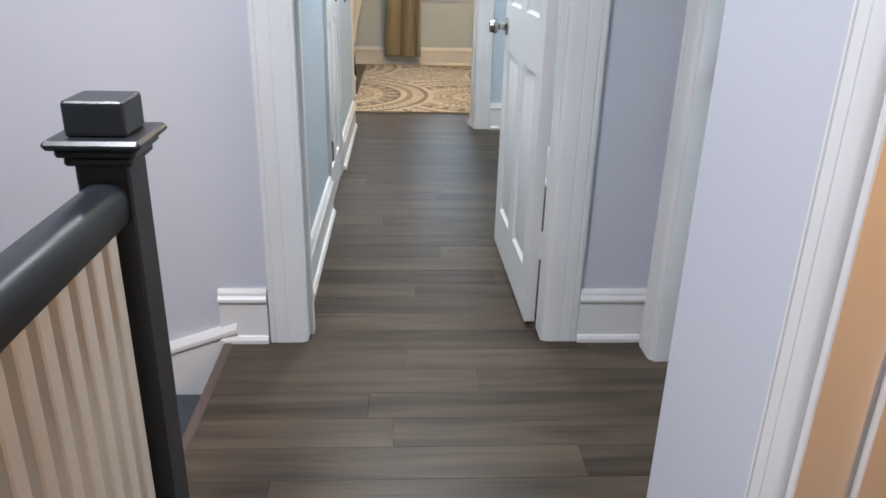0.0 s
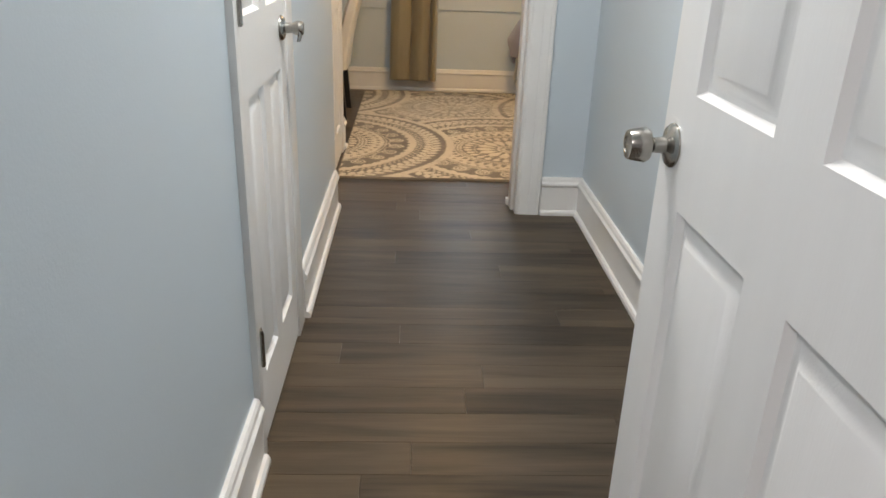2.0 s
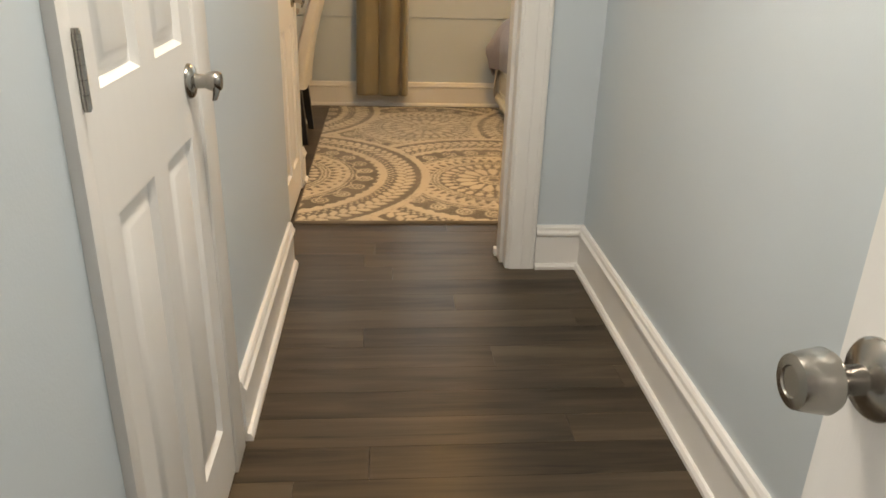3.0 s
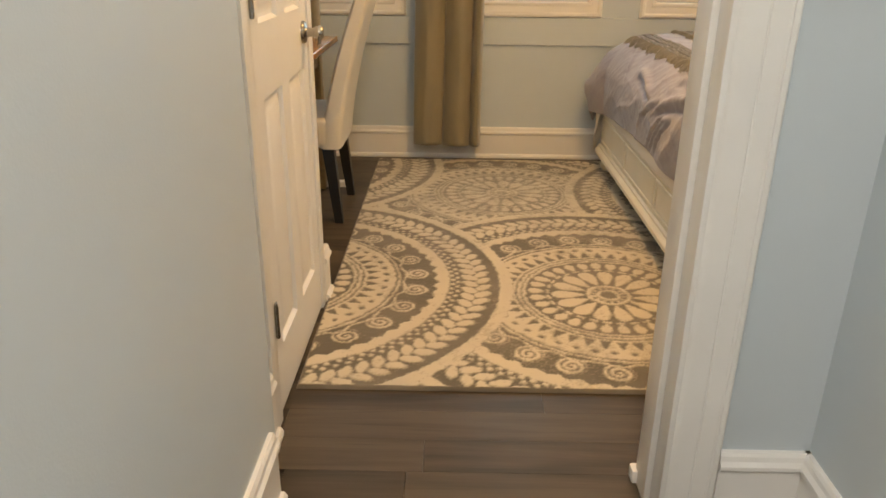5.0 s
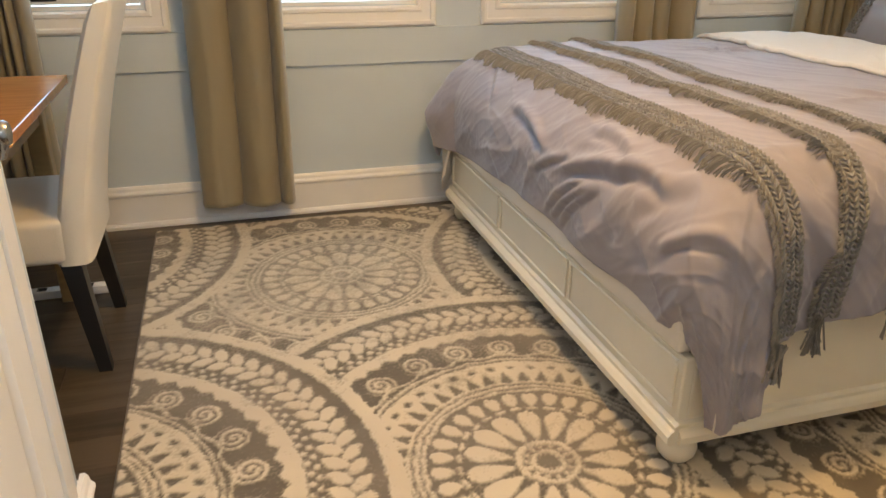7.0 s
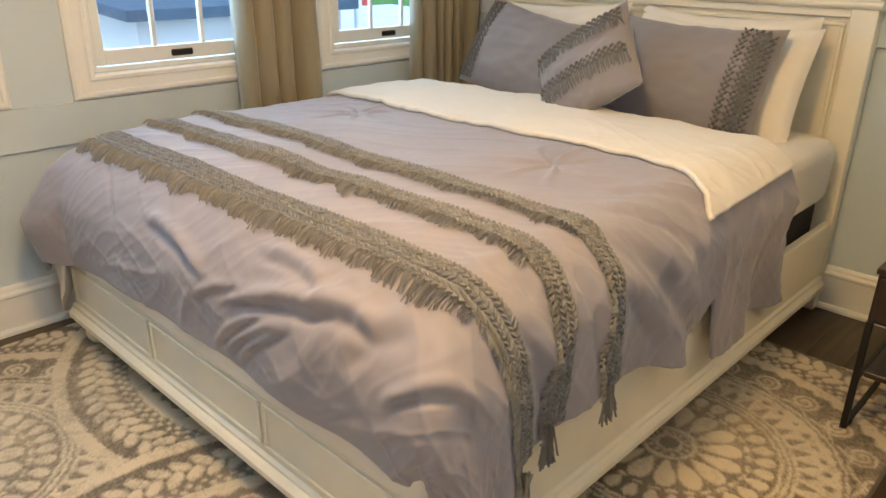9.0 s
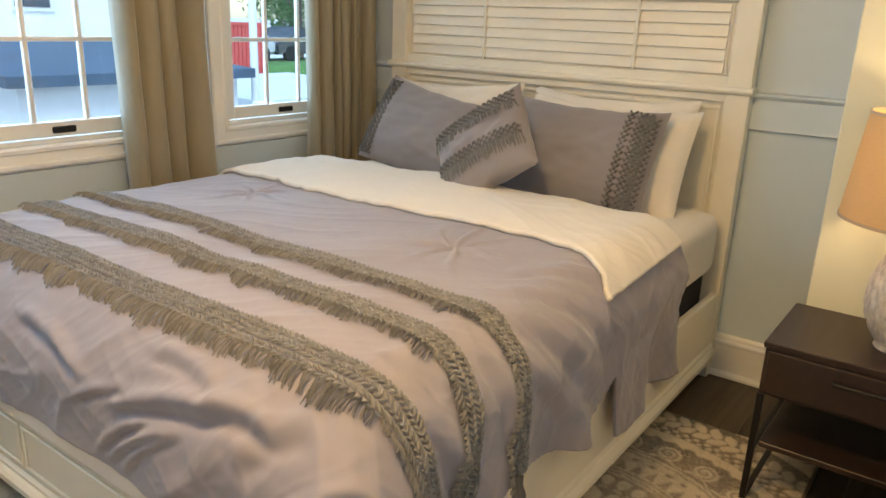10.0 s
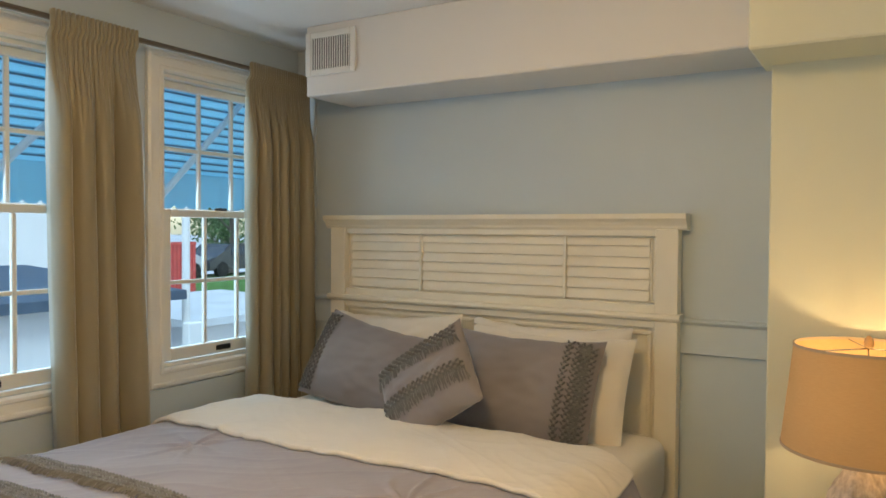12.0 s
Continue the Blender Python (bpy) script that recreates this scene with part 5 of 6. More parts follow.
srm.color_ramp.elements[0].color, srm.color_ramp.elements[1].color = (0.50, 0.32, 0.16, 1), (0.58, 0.38, 0.20, 1)
sl.new(sx.outputs["Fac"], srm.inputs["Fac"]), sl.new(srm.outputs[0], sd.inputs["Color"]), sl.new(srm.outputs[0], stt.inputs["Color"])
sm.inputs[0].default_value = 0.050
sl.new(sd.outputs[0], sm.inputs[1]), sl.new(stt.outputs[0], sm.inputs[2]), sl.new(sm.outputs[0], sn["Material Output"].inputs["Surface"])
bm = bmesh.new()
N = 64
ro = [[bm.verts.new((r * math.cos(2 * math.pi * i / N), r * math.sin(2 * math.pi * i / N), z)) for i in range(N)] for r, z in ((0.218, 0.372), (0.188, 0.655))]
for i in range(N):
    bm.faces.new((ro[0][i], ro[0][(i + 1) % N], ro[1][(i + 1) % N], ro[1][i]))
sh = part("shade", bm, SHADE, lamp, "tan linen drum shade", True)
M_RIM = mat("shade_trim", (0.40, 0.31, 0.22), 0.8)
for r, z in ((0.2185, 0.372), (0.1885, 0.655)):
    bm = bmesh.new()
    add_lathe(bm, [(r - 0.0025, z - 0.004), (r + 0.0015, z - 0.004), (r + 0.0015, z + 0.004), (r - 0.0025, z + 0.004), (r - 0.0025, z - 0.004)], n=64)
    bmesh.ops.delete(bm, geom=[f for f in bm.faces if len(f.verts) > 4], context="FACES")
    part("shade_rim", bm, M_RIM, sh)
bm = bmesh.new()
add_lathe(bm, [(0.010, 0.37), (0.010, 0.44), (0.018, 0.445), (0.018, 0.475), (0.012, 0.48)], n=16)
part("socket", bm, M_NICKEL, lamp, "", True)
bm = bmesh.new()
for a in (0, 1):
    pts = [Vector((math.cos(math.pi * a) * x, 0, z)) for x, z in ((0.014, 0.47), (0.045, 0.50), (0.052, 0.56), (0.035, 0.63), (0.0, 0.652))]
    for p, q in zip(pts, pts[1:]):
        m = Matrix.Translation(p) @ (q - p).to_track_quat("Z", "Y").to_matrix().to_4x4()
        add_lathe(bm, [(0.002, 0), (0.002, (q - p).length)], m, 8)
for k in range(3):
    a = 2 * math.pi * k / 3 + 0.3
    q = Vector((0.187 * math.cos(a), 0.187 * math.sin(a), 0))
    add_lathe(bm, [(0.002, 0), (0.002, 0.187)], Matrix.Translation((0, 0, 0.652)) @ q.to_track_quat("Z", "Y").to_matrix().to_4x4(), 8)
part("harp", bm, M_NICKEL, lamp)
bm = bmesh.new()
add_lathe(bm, [(0.004, 0.652), (0.011, 0.657), (0.013, 0.668), (0.009, 0.680), (0.004, 0.688)], n=16)
part("finial", bm, mat("amber_glass_finial", (0.55, 0.36, 0.18), 0.15), lamp, "", True)
EMIT = bpy.data.materials.new("warm_bulb")
EMIT.use_nodes = True
eb = EMIT.node_tree.nodes["Principled BSDF"]
eb.inputs["Emission Color"].default_value, eb.inputs["Emission Strength"].default_value = (1.0, 0.72, 0.38, 1), 18
bm = bmesh.new()
add_lathe(bm, [(0.013, 0.478), (0.016, 0.49), (0.027, 0.515), (0.029, 0.53), (0.024, 0.55), (0.010, 0.562)], n=20)
bu = part("bulb", bm, EMIT, lamp, "glowing warm bulb", True)
bu.visible_shadow = False

# ---- dining table and chair ----
ch = thing("dining_chair", "ivory leather parsons chair with dark tapered legs", "chair", "", (-0.468, 8.275, 0))
bm = bmesh.new()
secs = []
for k in range(15):
    t = k / 14
    z = 0.34 + 0.68 * t
    xb = 0.205 + 0.03 * t + 0.145 * t ** 1.5
    th = 0.098 - 0.030 * t
    if t > 0.93:
        th *= 0.9
    hw = 0.222 - 0.006 * t
    sec = []
    for a in range(20):
        q = 2 * math.pi * a / 20
        c, s = math.cos(q), math.sin(q)
        sec.append(bm.verts.new((xb + th / 2 * math.copysign(abs(c) ** 0.45, c), hw * math.copysign(abs(s) ** 0.25, s), z + (0.012 * math.cos(q) if t == 1 else 0))))
    secs.append(sec)
for p, q in zip(secs, secs[1:]):
    for i in range(20):
        bm.faces.new((p[i], p[(i + 1) % 20], q[(i + 1) % 20], q[i]))
bm.faces.new(secs[0][::-1])
tip = bm.verts.new((0.380, 0, 1.030))
for i in range(20):
    bm.faces.new((secs[-1][i], secs[-1][(i + 1) % 20], tip))
part("backrest", bm, M_CHAIR, ch, "", True)
part("seat", boxes((-0.235, 0.20, -0.222, 0.222, 0.345, 0.475), bevel=0.025, seg=4), M_CHAIR, ch, "", True)
M_LEG = mat("black_lacquered_wood", (0.012, 0.011, 0.011), 0.35, var=0.1)
for sx_, sy_ in ((1, 1), (1, -1), (-1, 1), (-1, -1)):
    bm = bmesh.new()
    tp, bt = (0.20 * sx_ - 0.005, 0.190 * sy_), (0.232 if sx_ > 0 else -0.212, 0.205 * sy_)
    lo = [bm.verts.new((bt[0] + a * 0.018, bt[1] + b * 0.018, 0)) for a, b in ((-1, -1), (1, -1), (1, 1), (-1, 1))]
    hi = [bm.verts.new((tp[0] + a * 0.026, tp[1] + b * 0.026, 0.345)) for a, b in ((-1, -1), (1, -1), (1, 1), (-1, 1))]
    for i in range(4):
        bm.faces.new((lo[i], lo[(i + 1) % 4], hi[(i + 1) % 4], hi[i]))
    bm.faces.new(lo[::-1]), bm.faces.new(hi)
    part("leg", bm, M_LEG, ch, "black tapered leg")
tb = thing("dining_table", "honey-coloured glossy wooden table with a plain apron", "table")
part("tabletop", boxes((-1.60, -0.300, 7.86, 8.66, 0.725, 0.752), bevel=0.004, seg=2), M_TABLE, tb)
part("apron", boxes((-1.52, -0.385, 7.92, 7.94, 0.62, 0.725), (-1.52, -0.385, 8.58, 8.60, 0.62, 0.725), (-0.405, -0.385, 7.94, 8.58, 0.62, 0.725), (-1.52, -1.50, 7.94, 8.58, 0.62, 0.725)), M_TABLEWOOD, tb)
for x in (-1.53, -0.43):
    for y in (7.91, 8.55):
        part("leg", boxes((x, x + 0.055, y, y + 0.055, 0, 0.725), bevel=0.004), M_TABLEWOOD, tb)
ps = thing("power_strip", "white plastic power strip lying on the floor", "power strip")
part("body", boxes((-0.62, -0.27, 8.59, 8.635, 0.0, 0.030), bevel=0.006, seg=2), M_SASH, ps, "", True)
for k in range(4):
    part("socket", boxes((-0.59 + 0.075 * k, -0.56 + 0.075 * k, 8.60, 8.625, 0.030, 0.0312)), M_BLACK, ps)

# ---- blue bedroom beyond the landing ----
M_BLUECOVER = mat("sky_blue_coverlet", (0.23, 0.42, 0.56), 0.8, var=0.06, scale=3, bump=0.3, bscale=120, sheen=0.2)
bb = thing("guest_bed", "bed under a plain sky-blue coverlet reaching near the floor", "bed")
bm = bmesh.new()
cx, cy, hx, hy = 2.57, 4.54, 0.74, 1.03
NB = 160
rings = []
for k, (g, z) in enumerate(((0.0, 0.60), (0.5, 0.60), (0.9, 0.597), (0.975, 0.585), (1.0, 0.555), (1.01, 0.45), (1.025, 0.30), (1.04, 0.16), (1.045, 0.075))):
    row = []
    for i in range(NB):
        q = 2 * math.pi * i / NB
        c, s = math.cos(q), math.sin(q)
        rr = 1 / (abs(c) ** 7 + abs(s) ** 7) ** (1 / 7)
        rp = 1 + (0.016 * math.sin(q * 23 + 2 * math.sin(q * 5)) * max(0, k - 3) / 5)
        row.append(bm.verts.new((cx + hx * g * rr * c * rp, cy + hy * g * rr * s * rp, z)) if k else None)
    rings.append(row)
mid = bm.verts.new((cx, cy, 0.60))
for i in range(NB):
    bm.faces.new((mid, rings[1][i], rings[1][(i + 1) % NB]))
for p, q in zip(rings[1:], rings[2:]):
    for i in range(NB):
        bm.faces.new((p[i], q[i], q[(i + 1) % NB], p[(i + 1) % NB]))
part("coverlet", bm, M_BLUECOVER, bb, "", True)
part("frame", boxes((1.93, 3.21, 3.62, 5.47, 0.12, 0.5)), M_BLACK, bb)
for x in (1.95, 3.15):
    for y in (3.64, 5.42):
        part("leg", boxes((x, x + 0.05, y, y + 0.05, 0.0, 0.12)), M_BLACK, bb)
# orange and white stepped rug
ox, oy, cell_s = 1.40, 3.02, 0.022
nxr, nyr = 86, 100
RO = {0: [], 1: []}
for i in range(nxr):
    for j in range(nyr):
        zz = (j + abs(i % 14 - 7)) % 7
        gap = i % 14 == 0 and j % 7 < 2
        RO[1 if (zz < 3) ^ gap else 0].append((i, j))
verts, faces, mi = [], [], []
for key, cells in RO.items():
    for i, j in cells:
        a = len(verts)
        z = 0.010 + 0.0015 * key
        verts += [(ox + i * cell_s, oy + j * cell_s, z), (ox + (i + 1) * cell_s, oy + j * cell_s, z), (ox + (i + 1) * cell_s, oy + (j + 1) * cell_s, z), (ox + i * cell_s, oy + (j + 1) * cell_s, z)]
        faces.append((a, a + 1, a + 2, a + 3)), mi.append(key)
orug = thing("orange_rug", "orange and off-white stepped-pattern rug beside the bed", "rug")
me = bpy.data.meshes.new("woven_top")
me.from_pydata(verts, [], faces)
me.materials.append(mat("orange_wool", (0.72, 0.17, 0.045), 0.95, var=0.1, scale=40)), me.materials.append(mat("offwhite_wool", (0.72, 0.67, 0.58), 0.95, var=0.1, scale=40))
me.polygons.foreach_set("material_index", mi)
pl = new("woven_top", me)
pl.parent = orug
part("backing", boxes((ox - 0.012, ox + nxr * cell_s + 0.012, oy - 0.012, oy + nyr * cell_s + 0.012, 0.0, 0.0095), bevel=0.002), mat("orange_binding", (0.55, 0.13, 0.04), 0.9), orug)
for k in range(3):
    d = tagged(new("door_wardrobe"), "closed white panelled wardrobe door", "door", "wardrobe doors", "structure")
    d.matrix_world = pose(2.05 + 0.50 * k, 6.075, 0.02)
    part("leaf", door_leaf(0.49), M_DOOR, d, "", True)
    bm = bmesh.new()
    add_lathe(bm, [(0.010, 0), (0.008, 0.012), (0.018, 0.018), (0.018, 0.026), (0.008, 0.031)], pose(0.44 if k % 2 == 0 else 0.05, 0, 0.93, 90), 16)
    part("door_knob", bm, M_NICKEL, d, "", True)

# ---- outside ----
M_AWN = mat("blue_fibreglass", (0.56, 0.81, 0.90), 0.45, var=0.06, scale=3)
an, al = M_AWN.node_tree.nodes, M_AWN.node_tree.links
atr, amx = an.new("ShaderNodeBsdfTranslucent"), an.new("ShaderNodeMixShader")
atr.inputs[0].default_value, amx.inputs[0].default_value = (0.50, 0.84, 0.94, 1), 0.6
al.new(an["Principled BSDF"].outputs[0], amx.inputs[1]), al.new(atr.outputs[0], amx.inputs[2]), al.new(amx.outputs[0], an["Material Output"].inputs["Surface"])
aw = thing("window_awning", "blue metal awning with ribs and a scalloped edge outside the windows", "awning")
AX0, AX1, AY0, AY1, AZ0, AZ1 = -1.6, 4.6, 9.45, 10.55, 2.42, 1.86
bm = bmesh.new()
steps = 15
for k in range(steps):
    t0, t1 = k / steps, (k + 1) / steps
    y0, y1 = AY0 + (AY1 - AY0) * t0, AY0 + (AY1 - AY0) * t1
    z0, z1 = AZ0 + (AZ1 - AZ0) * t0, AZ0 + (AZ1 - AZ0) * t1
    a = [(AX0, y0, z0), (AX1, y0, z0), (AX1, y1 + 0.016, z1 + 0.006), (AX0, y1 + 0.016, z1 + 0.006)]
    v = [bm.verts.new(p) for p in a] + [bm.verts.new((p[0], p[1], p[2] + 0.012)) for p in a]
    for f in ((0, 1, 2, 3), (4, 5, 6, 7), (0, 1, 5, 4), (1, 2, 6, 5), (2, 3, 7, 6), (3, 0, 4, 7)):
        bm.faces.new([v[i] for i in f])
part("roof_panel", bm, M_AWN, aw)
# dark blue strips stand in for the shadow under each slat overlap
M_SEAM_SHADOW = mat("dark_blue_seam_shadow", (0.16, 0.25, 0.32), 0.5)
for k in range(1, steps):
    y, z = AY0 + (AY1 - AY0) * k / steps, AZ0 + (AZ1 - AZ0) * k / steps
    part("seam_shadow", boxes((AX0, AX1, y - 0.003, y + 0.004, z - 0.006, z + 0.004)), M_SEAM_SHADOW, aw, "dark strip for the shadow line where awning slats overlap")
bm = bmesh.new()
nsc = 62
for k in range(nsc):
    x0, x1 = AX0 + (AX1 - AX0) * k / nsc, AX0 + (AX1 - AX0) * (k + 1) / nsc
    pts = [(x0, AZ1 + 0.03)] + [(x0 + (x1 - x0) * i / 6, AZ1 - 0.20 - 0.035 * math.sin(math.pi * i / 6)) for i in range(7)] + [(x1, AZ1 + 0.03)]
    f = [bm.verts.new((x, AY1, z)) for x, z in pts]
    b = [bm.verts.new((x, AY1 + 0.006, z)) for x, z in pts]
    bm.faces.new(f), bm.faces.new(b)
    for i in range(len(pts)):
        j = (i + 1) % len(pts)
        bm.faces.new((f[i], f[j], b[j], b[i]))
part("valance", bm, M_AWN, aw, "scalloped blue valance")
for x in (-0.78, 0.09, 0.96, 1.83, 2.70, 3.57):
    bm = bmesh.new()
    p, q = Vector((x, 9.62, 1.60)), Vector((x + 0.72, 9.64, 2.31))
    add_lathe(bm, [(0.018, 0), (0.018, (q - p).length)], Matrix.Translation(p) @ (q - p).to_track_quat("Z", "Y").to_matrix().to_4x4(), 8)
    part("brace", bm, mat("pale_blue_bar", (0.75, 0.82, 0.88), 0.4), aw, "pale blue diagonal brace")

GZ = -3.0
bm = boxes((-400, 400, 9.6, 800, GZ - 0.2, GZ))
structure("ground", bm, mat("pale_concrete_ground", (0.50, 0.52, 0.55), 0.9, var=0.15, scale=0.4, fine=0.1, bscale=8), "pale concrete yards and lane")
structure("facade_lower", boxes((-2.7, 4.7, 9.40, 9.45, GZ, 0.8), (-2.7, -0.9, 9.40, 9.45, 0.8, 2.6)), M_LILAC)
M_WHITEWALL = mat("white_stucco", (0.74, 0.74, 0.73), 0.85, var=0.06, scale=1.2, bump=0.3, bscale=30)
M_DARKROOF = mat("slate_blue_roof", (0.06, 0.095, 0.14), 0.7, var=0.2, scale=2)
M_PANEDARK = mat("dark_window_glass", (0.05, 0.07, 0.10), 0.1)


def house(name, label, x0, x1, y0, y1, h, roof_h, windows, roofing=M_DARKROOF):
    ob = thing(name, label, "house", "", (0, 0, GZ))
    part("wall", boxes((x0, x1, y0, y1, 0, h)), M_WHITEWALL, ob)
    bm = bmesh.new()
    v = [bm.verts.new(p) for p in ((x0 - 0.2, y0 - 0.2, h), (x1 + 0.2, y0 - 0.2, h), (x1 + 0.2, y1 + 0.2, h + roof_h), (x0 - 0.2, y1 + 0.2, h + roof_h), (x0 - 0.2, y0 - 0.2, h + 0.14), (x1 + 0.2, y0 - 0.2, h + 0.14), (x1 + 0.2, y1 + 0.2, h + roof_h + 0.14), (x0 - 0.2, y1 + 0.2, h + roof_h + 0.14))]
    for f in ((0, 1, 2, 3), (4, 5, 6, 7), (0, 1, 5, 4), (1, 2, 6, 5), (2, 3, 7, 6), (3, 0, 4, 7)):
        bm.faces.new([v[i] for i in f])
    part("roof", bm, roofing, ob)
    for x, z, w, hh in windows:
        wi = part("window", boxes((x - w / 2 - 0.08, x + w / 2 + 0.08, y0 - 0.05, y0 + 0.02, z - 0.08, z + hh + 0.08)), M_SASH, ob)
        for k in (0, 1):
            part("pane", boxes((x - w / 2, x + w / 2, y0 - 0.07, y0 - 0.05, z + hh / 2 * k + 0.02, z + hh / 2 * (k + 1) - 0.02)), M_PANEDARK, wi)
    return ob


house("white_garage", "low white garage with a dark sloping roof", 4.62, 7.9, 16.0, 20.0, 3.42, 0.26, [])
house("white_garage", "low white garage with a pale flat roof", 9.6, 13.5, 17.5, 21.0, 2.7, 0.12, [(11.0, 0.8, 0.9, 1.1)], mat("pale_roofing", (0.55, 0.58, 0.60), 0.8, var=0.12, scale=2))
house("white_house", "tall white stucco house with dark sash windows", 4.0, 12.6, 27.0, 34.0, 7.2, 1.0, [(6.2, 4.3, 0.9, 1.5), (8.4, 4.3, 0.9, 1.5), (10.2, 4.3, 0.9, 1.5), (6.6, 1.4, 0.9, 1.5), (9.4, 1.4, 0.9, 1.5)])
M_REDWOOD = mat("red_painted_deck", (0.52, 0.07, 0.06), 0.6, var=0.15, scale=3)
dk = thing("red_deck", "raised red-painted wooden deck with slatted railing", "deck", "", (15.4, 26.6, GZ))
part("platform", boxes((-1.1, 1.1, -1.2, 1.2, 2.45, 2.65)), M_REDWOOD, dk)
part("top_rail", boxes((-1.1, 1.1, -1.22, -1.14, 4.0, 4.1)), M_REDWOOD, dk)
for k in range(15):
    part("slat", boxes((-1.1 + 0.148 * k, -0.98 + 0.148 * k, -1.2, -1.16, 2.65, 4.0)), M_REDWOOD, dk)
for x in (-1.05, 0.95):
    part("post", boxes((x, x + 0.12, -1.15, -1.03, 0, 2.45)), M_REDWOOD, dk)
wd = thing("wooden_deck", "weathered wooden stair deck behind the yard fence", "deck", "", (3.2, 17.5, GZ))
M_GREYWOOD = mat("weathered_wood", (0.22, 0.20, 0.19), 0.85, var=0.2, scale=4)
part("platform", boxes((-1.0, 0.8, -1, 1, 1.55, 1.7)), M_GREYWOOD, wd)
for k in range(10):
    part("slat", boxes((-1.0 + 0.19 * k, -0.92 + 0.19 * k, -1.0, -0.96, 1.7, 2.6)), M_GREYWOOD, wd)
part("top_rail", boxes((-1.0, 0.8, -1.02, -0.94, 2.6, 2.68)), M_GREYWOOD, wd)
for x in (-0.9, 0.65):
    part("post", boxes((x, x + 0.12, -0.95, -0.83, 0, 3.6)), M_GREYWOOD, wd)
pole = thing("utility_pole", "pale metal pole standing in the lane", "pole", "", (8.25, 16.0, GZ))
bm = bmesh.new()
add_lathe(bm, [(0.07, 0), (0.06, 6.5), (0.03, 6.52)], n=14)
part("shaft", bm, M_SASH, pole, "", True)
part("meter_box", boxes((-0.16, 0.16, -0.26, -0.10, 2.55, 3.05), bevel=0.02), M_SASH, pole)
fe = thing("metal_fence", "dark metal fence along the lane", "fence", "", (17.5, 24.0, GZ))
part("rail", boxes((-0.2, 6.0, -0.03, 0.03, 3.6, 3.68), (-0.2, 6.0, -0.03, 0.03, 2.2, 2.28)), M_BLACKMETAL, fe)
for k in range(16):
    part("post", boxes((-0.2 + 0.4 * k, -0.14 + 0.4 * k, -0.03, 0.03, 0, 3.7)), M_BLACKMETAL, fe)
structure("grass_bank", boxes((12, 30, 27.5, 32, GZ, GZ + 2.6), bevel=0.8, seg=3), mat("mown_grass", (0.07, 0.16, 0.04), 0.95, var=0.25, scale=3, bump=0.5, bscale=40), "green grass bank", True)

M_LEAF = mat("green_leaves", (0.06, 0.13, 0.035), 0.7, var=0.35, scale=2.0)
M_BARK = mat("grey_bark", (0.10, 0.08, 0.065), 0.9, var=0.3, scale=6, bump=0.6, bscale=30)


def tree(x, y, h, seed):
    r = random.Random(seed)
    ob = thing("tree", "leafy green tree beyond the lane", "tree", "trees in the distance", (x, y, GZ))
    bm = bmesh.new()
    add_lathe(bm, [(0.22, 0), (0.16, h * 0.3), (0.10, h * 0.6), (0.03, h * 0.85)], n=10)
    tips = []
    for k in range(9):
        a, z = r.uniform(0, 6.28), h * r.uniform(0.3, 0.65)
        p, q = Vector((0, 0, z)), Vector((math.cos(a) * h * 0.28, math.sin(a) * h * 0.28, z + h * r.uniform(0.12, 0.28)))
        add_lathe(bm, [(0.06, 0), (0.015, (q - p).length)], Matrix.Translation(p) @ (q - p).to_track_quat("Z", "Y").to_matrix().to_4x4(), 7)
        tips += [p.lerp(q, t) for t in (0.55, 0.8, 1.0)]
    tips += [Vector((0, 0, h * t)) for t in (0.7, 0.8, 0.9)]
    part("trunk", bm, M_BARK, ob, "", True)
    verts, faces = [], []
    for c in tips:
        for k in range(75):
            p = c + Vector((r.gauss(0, 0.55), r.gauss(0, 0.55), r.gauss(0, 0.42)))
            a, b = Vector((r.gauss(0, 1), r.gauss(0, 1), r.gauss(0, 1))).normalized(), Vector((r.gauss(0, 1), r.gauss(0, 1), r.gauss(0, 1))).normalized()
            n0 = len(verts)
            s = r.uniform(0.09, 0.17)
            verts += [p - a * s, p + b * s * 0.5, p + a * s, p - b * s * 0.5]
            faces.append((n0, n0 + 1, n0 + 2, n0 + 3))
    me = bpy.data.meshes.new("crown")
    me.from_pydata(verts, [], faces)
    me.materials.append(M_LEAF)
    o = new("crown", me)
    o.parent = ob


for x, y, h, sd in ((15, 34, 9, 1), (19, 36, 10, 2), (23, 38, 9.5, 3), (27, 35, 9, 4), (31, 40, 11, 5), (12, 42, 9, 6), (7, 45, 10, 7), (0, 40, 9, 8), (35, 44, 10, 9)):
    tree(x, y, h, sd)


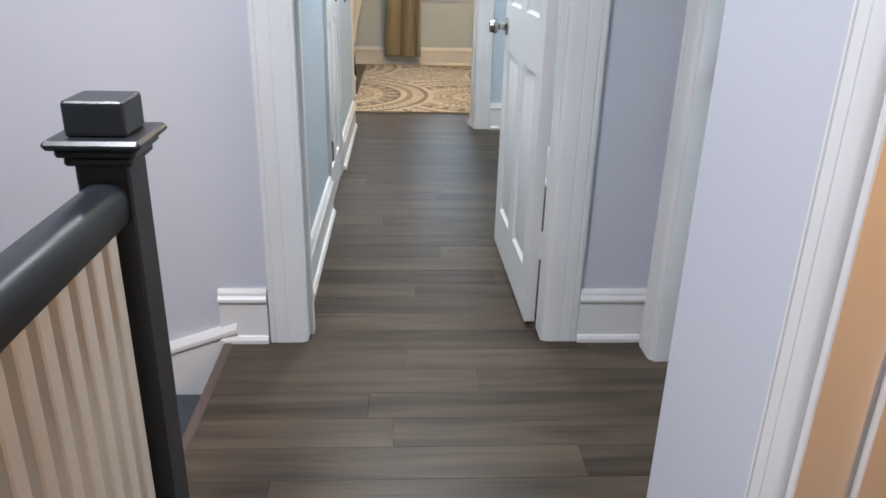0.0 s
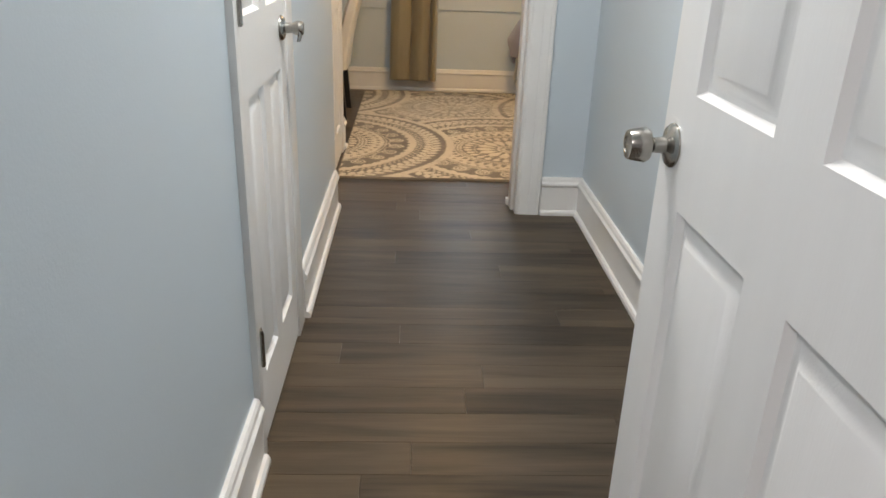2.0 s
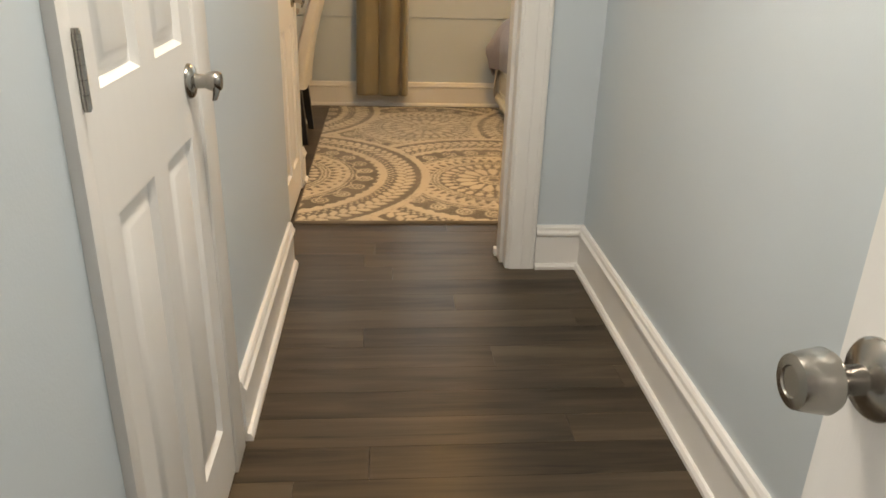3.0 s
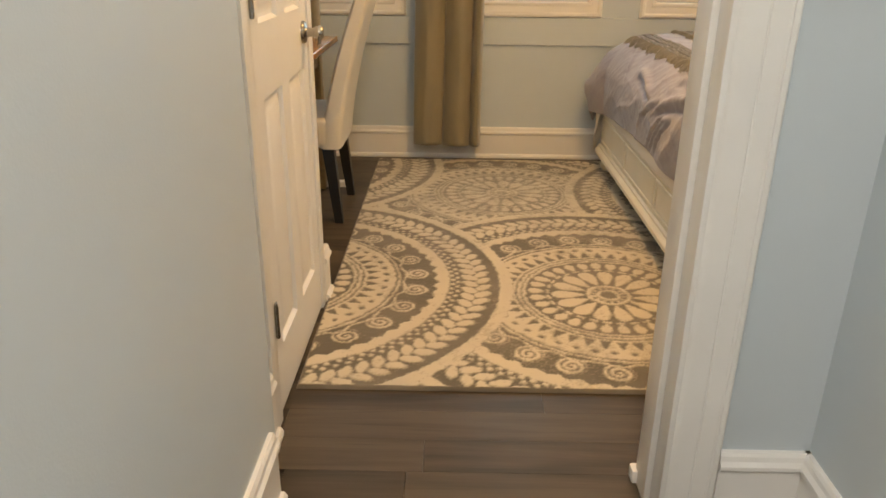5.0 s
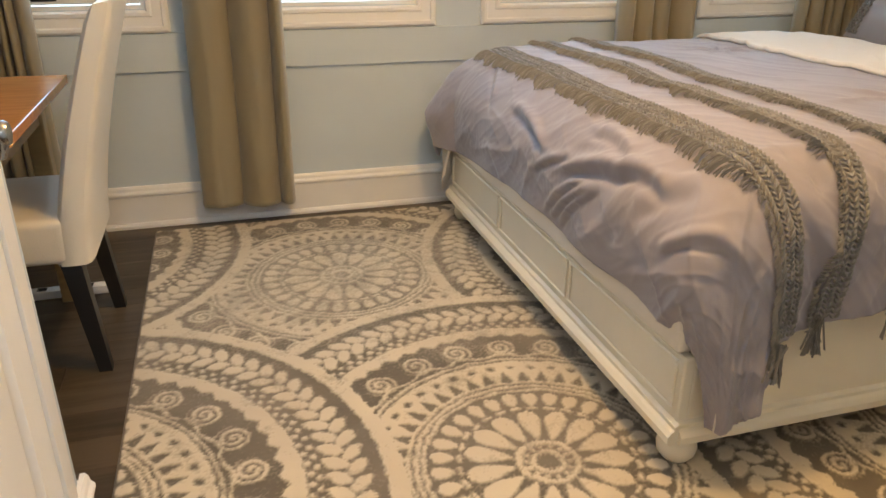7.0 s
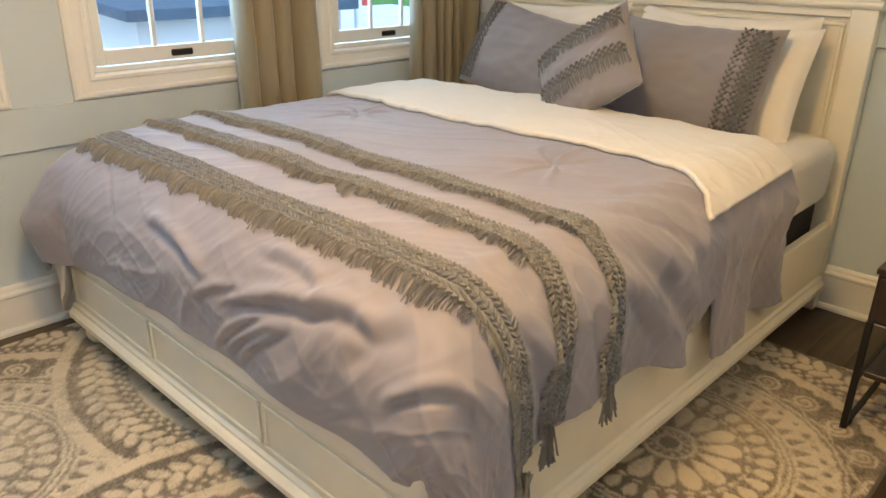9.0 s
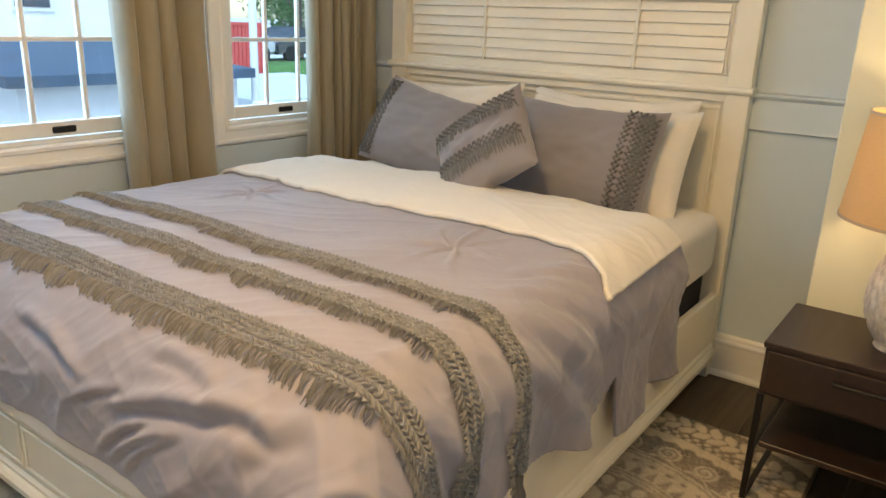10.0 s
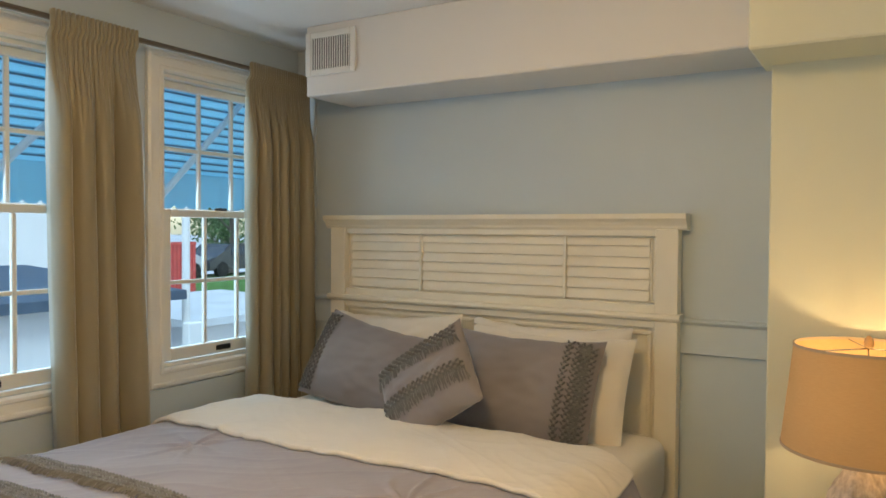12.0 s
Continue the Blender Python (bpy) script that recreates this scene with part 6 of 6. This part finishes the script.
def car(x, y, rz, paint, label):
    ob = thing("parked_car", label, "car", "parked cars", (x, y, GZ + 2.55), rz)
    bm = bmesh.new()
    prof = [(-2.1, 0.3), (-2.15, 0.7), (-1.5, 0.85), (-0.9, 1.35), (0.7, 1.38), (1.35, 0.92), (2.1, 0.80), (2.15, 0.35)]
    l = [bm.verts.new((a, -0.85, b)) for a, b in prof]
    q = [bm.verts.new((a, 0.85, b)) for a, b in prof]
    bm.faces.new(l), bm.faces.new(q)
    for i in range(len(prof)):
        j = (i + 1) % len(prof)
        bm.faces.new((l[i], l[j], q[j], q[i]))
    bmesh.ops.bevel(bm, geom=list(bm.edges), offset=0.08, segments=2, affect="EDGES")
    part("body", bm, mat("car_paint", paint, 0.2, coat=0.5), ob, "", True)
    part("side_window", boxes((-0.85, 0.75, -0.87, -0.84, 0.92, 1.25), bevel=0.03), M_PANEDARK, ob)
    for wx in (-1.35, 1.35):
        bm = bmesh.new()
        add_lathe(bm, [(0.32, -0.1), (0.33, 0), (0.32, 0.1)], pose(wx, -0.78, 0.32, 90), 20)
        part("wheel", bm, M_BLACK, ob, "", True)


car(18.4, 30.0, 10, (0.55, 0.58, 0.62), "silver car parked on the bank")
car(15.4, 29.6, 8, (0.05, 0.06, 0.09), "dark blue car parked on the bank")
car(22.6, 30.4, 4, (0.05, 0.06, 0.07), "black car parked on the bank")

# ---- floor boards ----
PLANK_MESH = {}


def plank(x0, x1, y0, y1):
    w, d = round(x1 - x0, 3), round(y1 - y0, 3)
    if (w, d) not in PLANK_MESH:
        bm = bmesh.new()
        e = 0.0003
        lo = [bm.verts.new((x, y, -0.006)) for x, y in ((0, 0), (w, 0), (w, d), (0, d))]
        up = [bm.verts.new((x, y, -0.0006)) for x, y in ((e, e), (w - e, e), (w - e, d - e), (e, d - e))]
        f = 0.0008
        top = [bm.verts.new((x, y, 0.0)) for x, y in ((f, f), (w - f, f), (w - f, d - f), (f, d - f))]
        for p, q in ((lo, up), (up, top)):
            for i in range(4):
                bm.faces.new((p[i], p[(i + 1) % 4], q[(i + 1) % 4], q[i]))
        bm.faces.new(top)
        bmesh.ops.recalc_face_normals(bm, faces=bm.faces)
        me = bpy.data.meshes.new("plank")
        bm.to_mesh(me)
        bm.free()
        me.materials.append(M_PLANK)
        PLANK_MESH[(w, d)] = me
    ob = new("plank", PLANK_MESH[(w, d)])
    ob.location = (x0, y0, 0)
    ob.parent = FLOOR


rng = random.Random(7)
ROW, LEN = 0.125, 1.22
for k in range(-8, 75):
    y0 = k * ROW - 0.02
    y1 = y0 + ROW
    if y1 <= 3.24:
        spans = [(-0.315, 1.14)] if y0 > 2.1 else [(-0.36, 0.75)]
        if y0 > 1.95:
            spans = [(-0.315, 3.2)]
    elif y0 < 6.25:
        spans = [(-0.12, 1.03)] + ([(1.16, 3.2)] if y0 < 4.6 else [])
    elif y0 < 7.2:
        spans = [(-0.31, 3.33)]
    else:
        spans = [(-2.0, 3.33)]
    start = rng.uniform(0, LEN)
    for s0, s1 in spans:
        x = s0 - start
        while x < s1:
            p, q = max(x, s0), min(x + LEN, s1)
            if q - p > 0.03:
                plank(round(p, 2), round(q, 2), round(y0, 3), round(min(y1, 9.23), 3))
            x += LEN
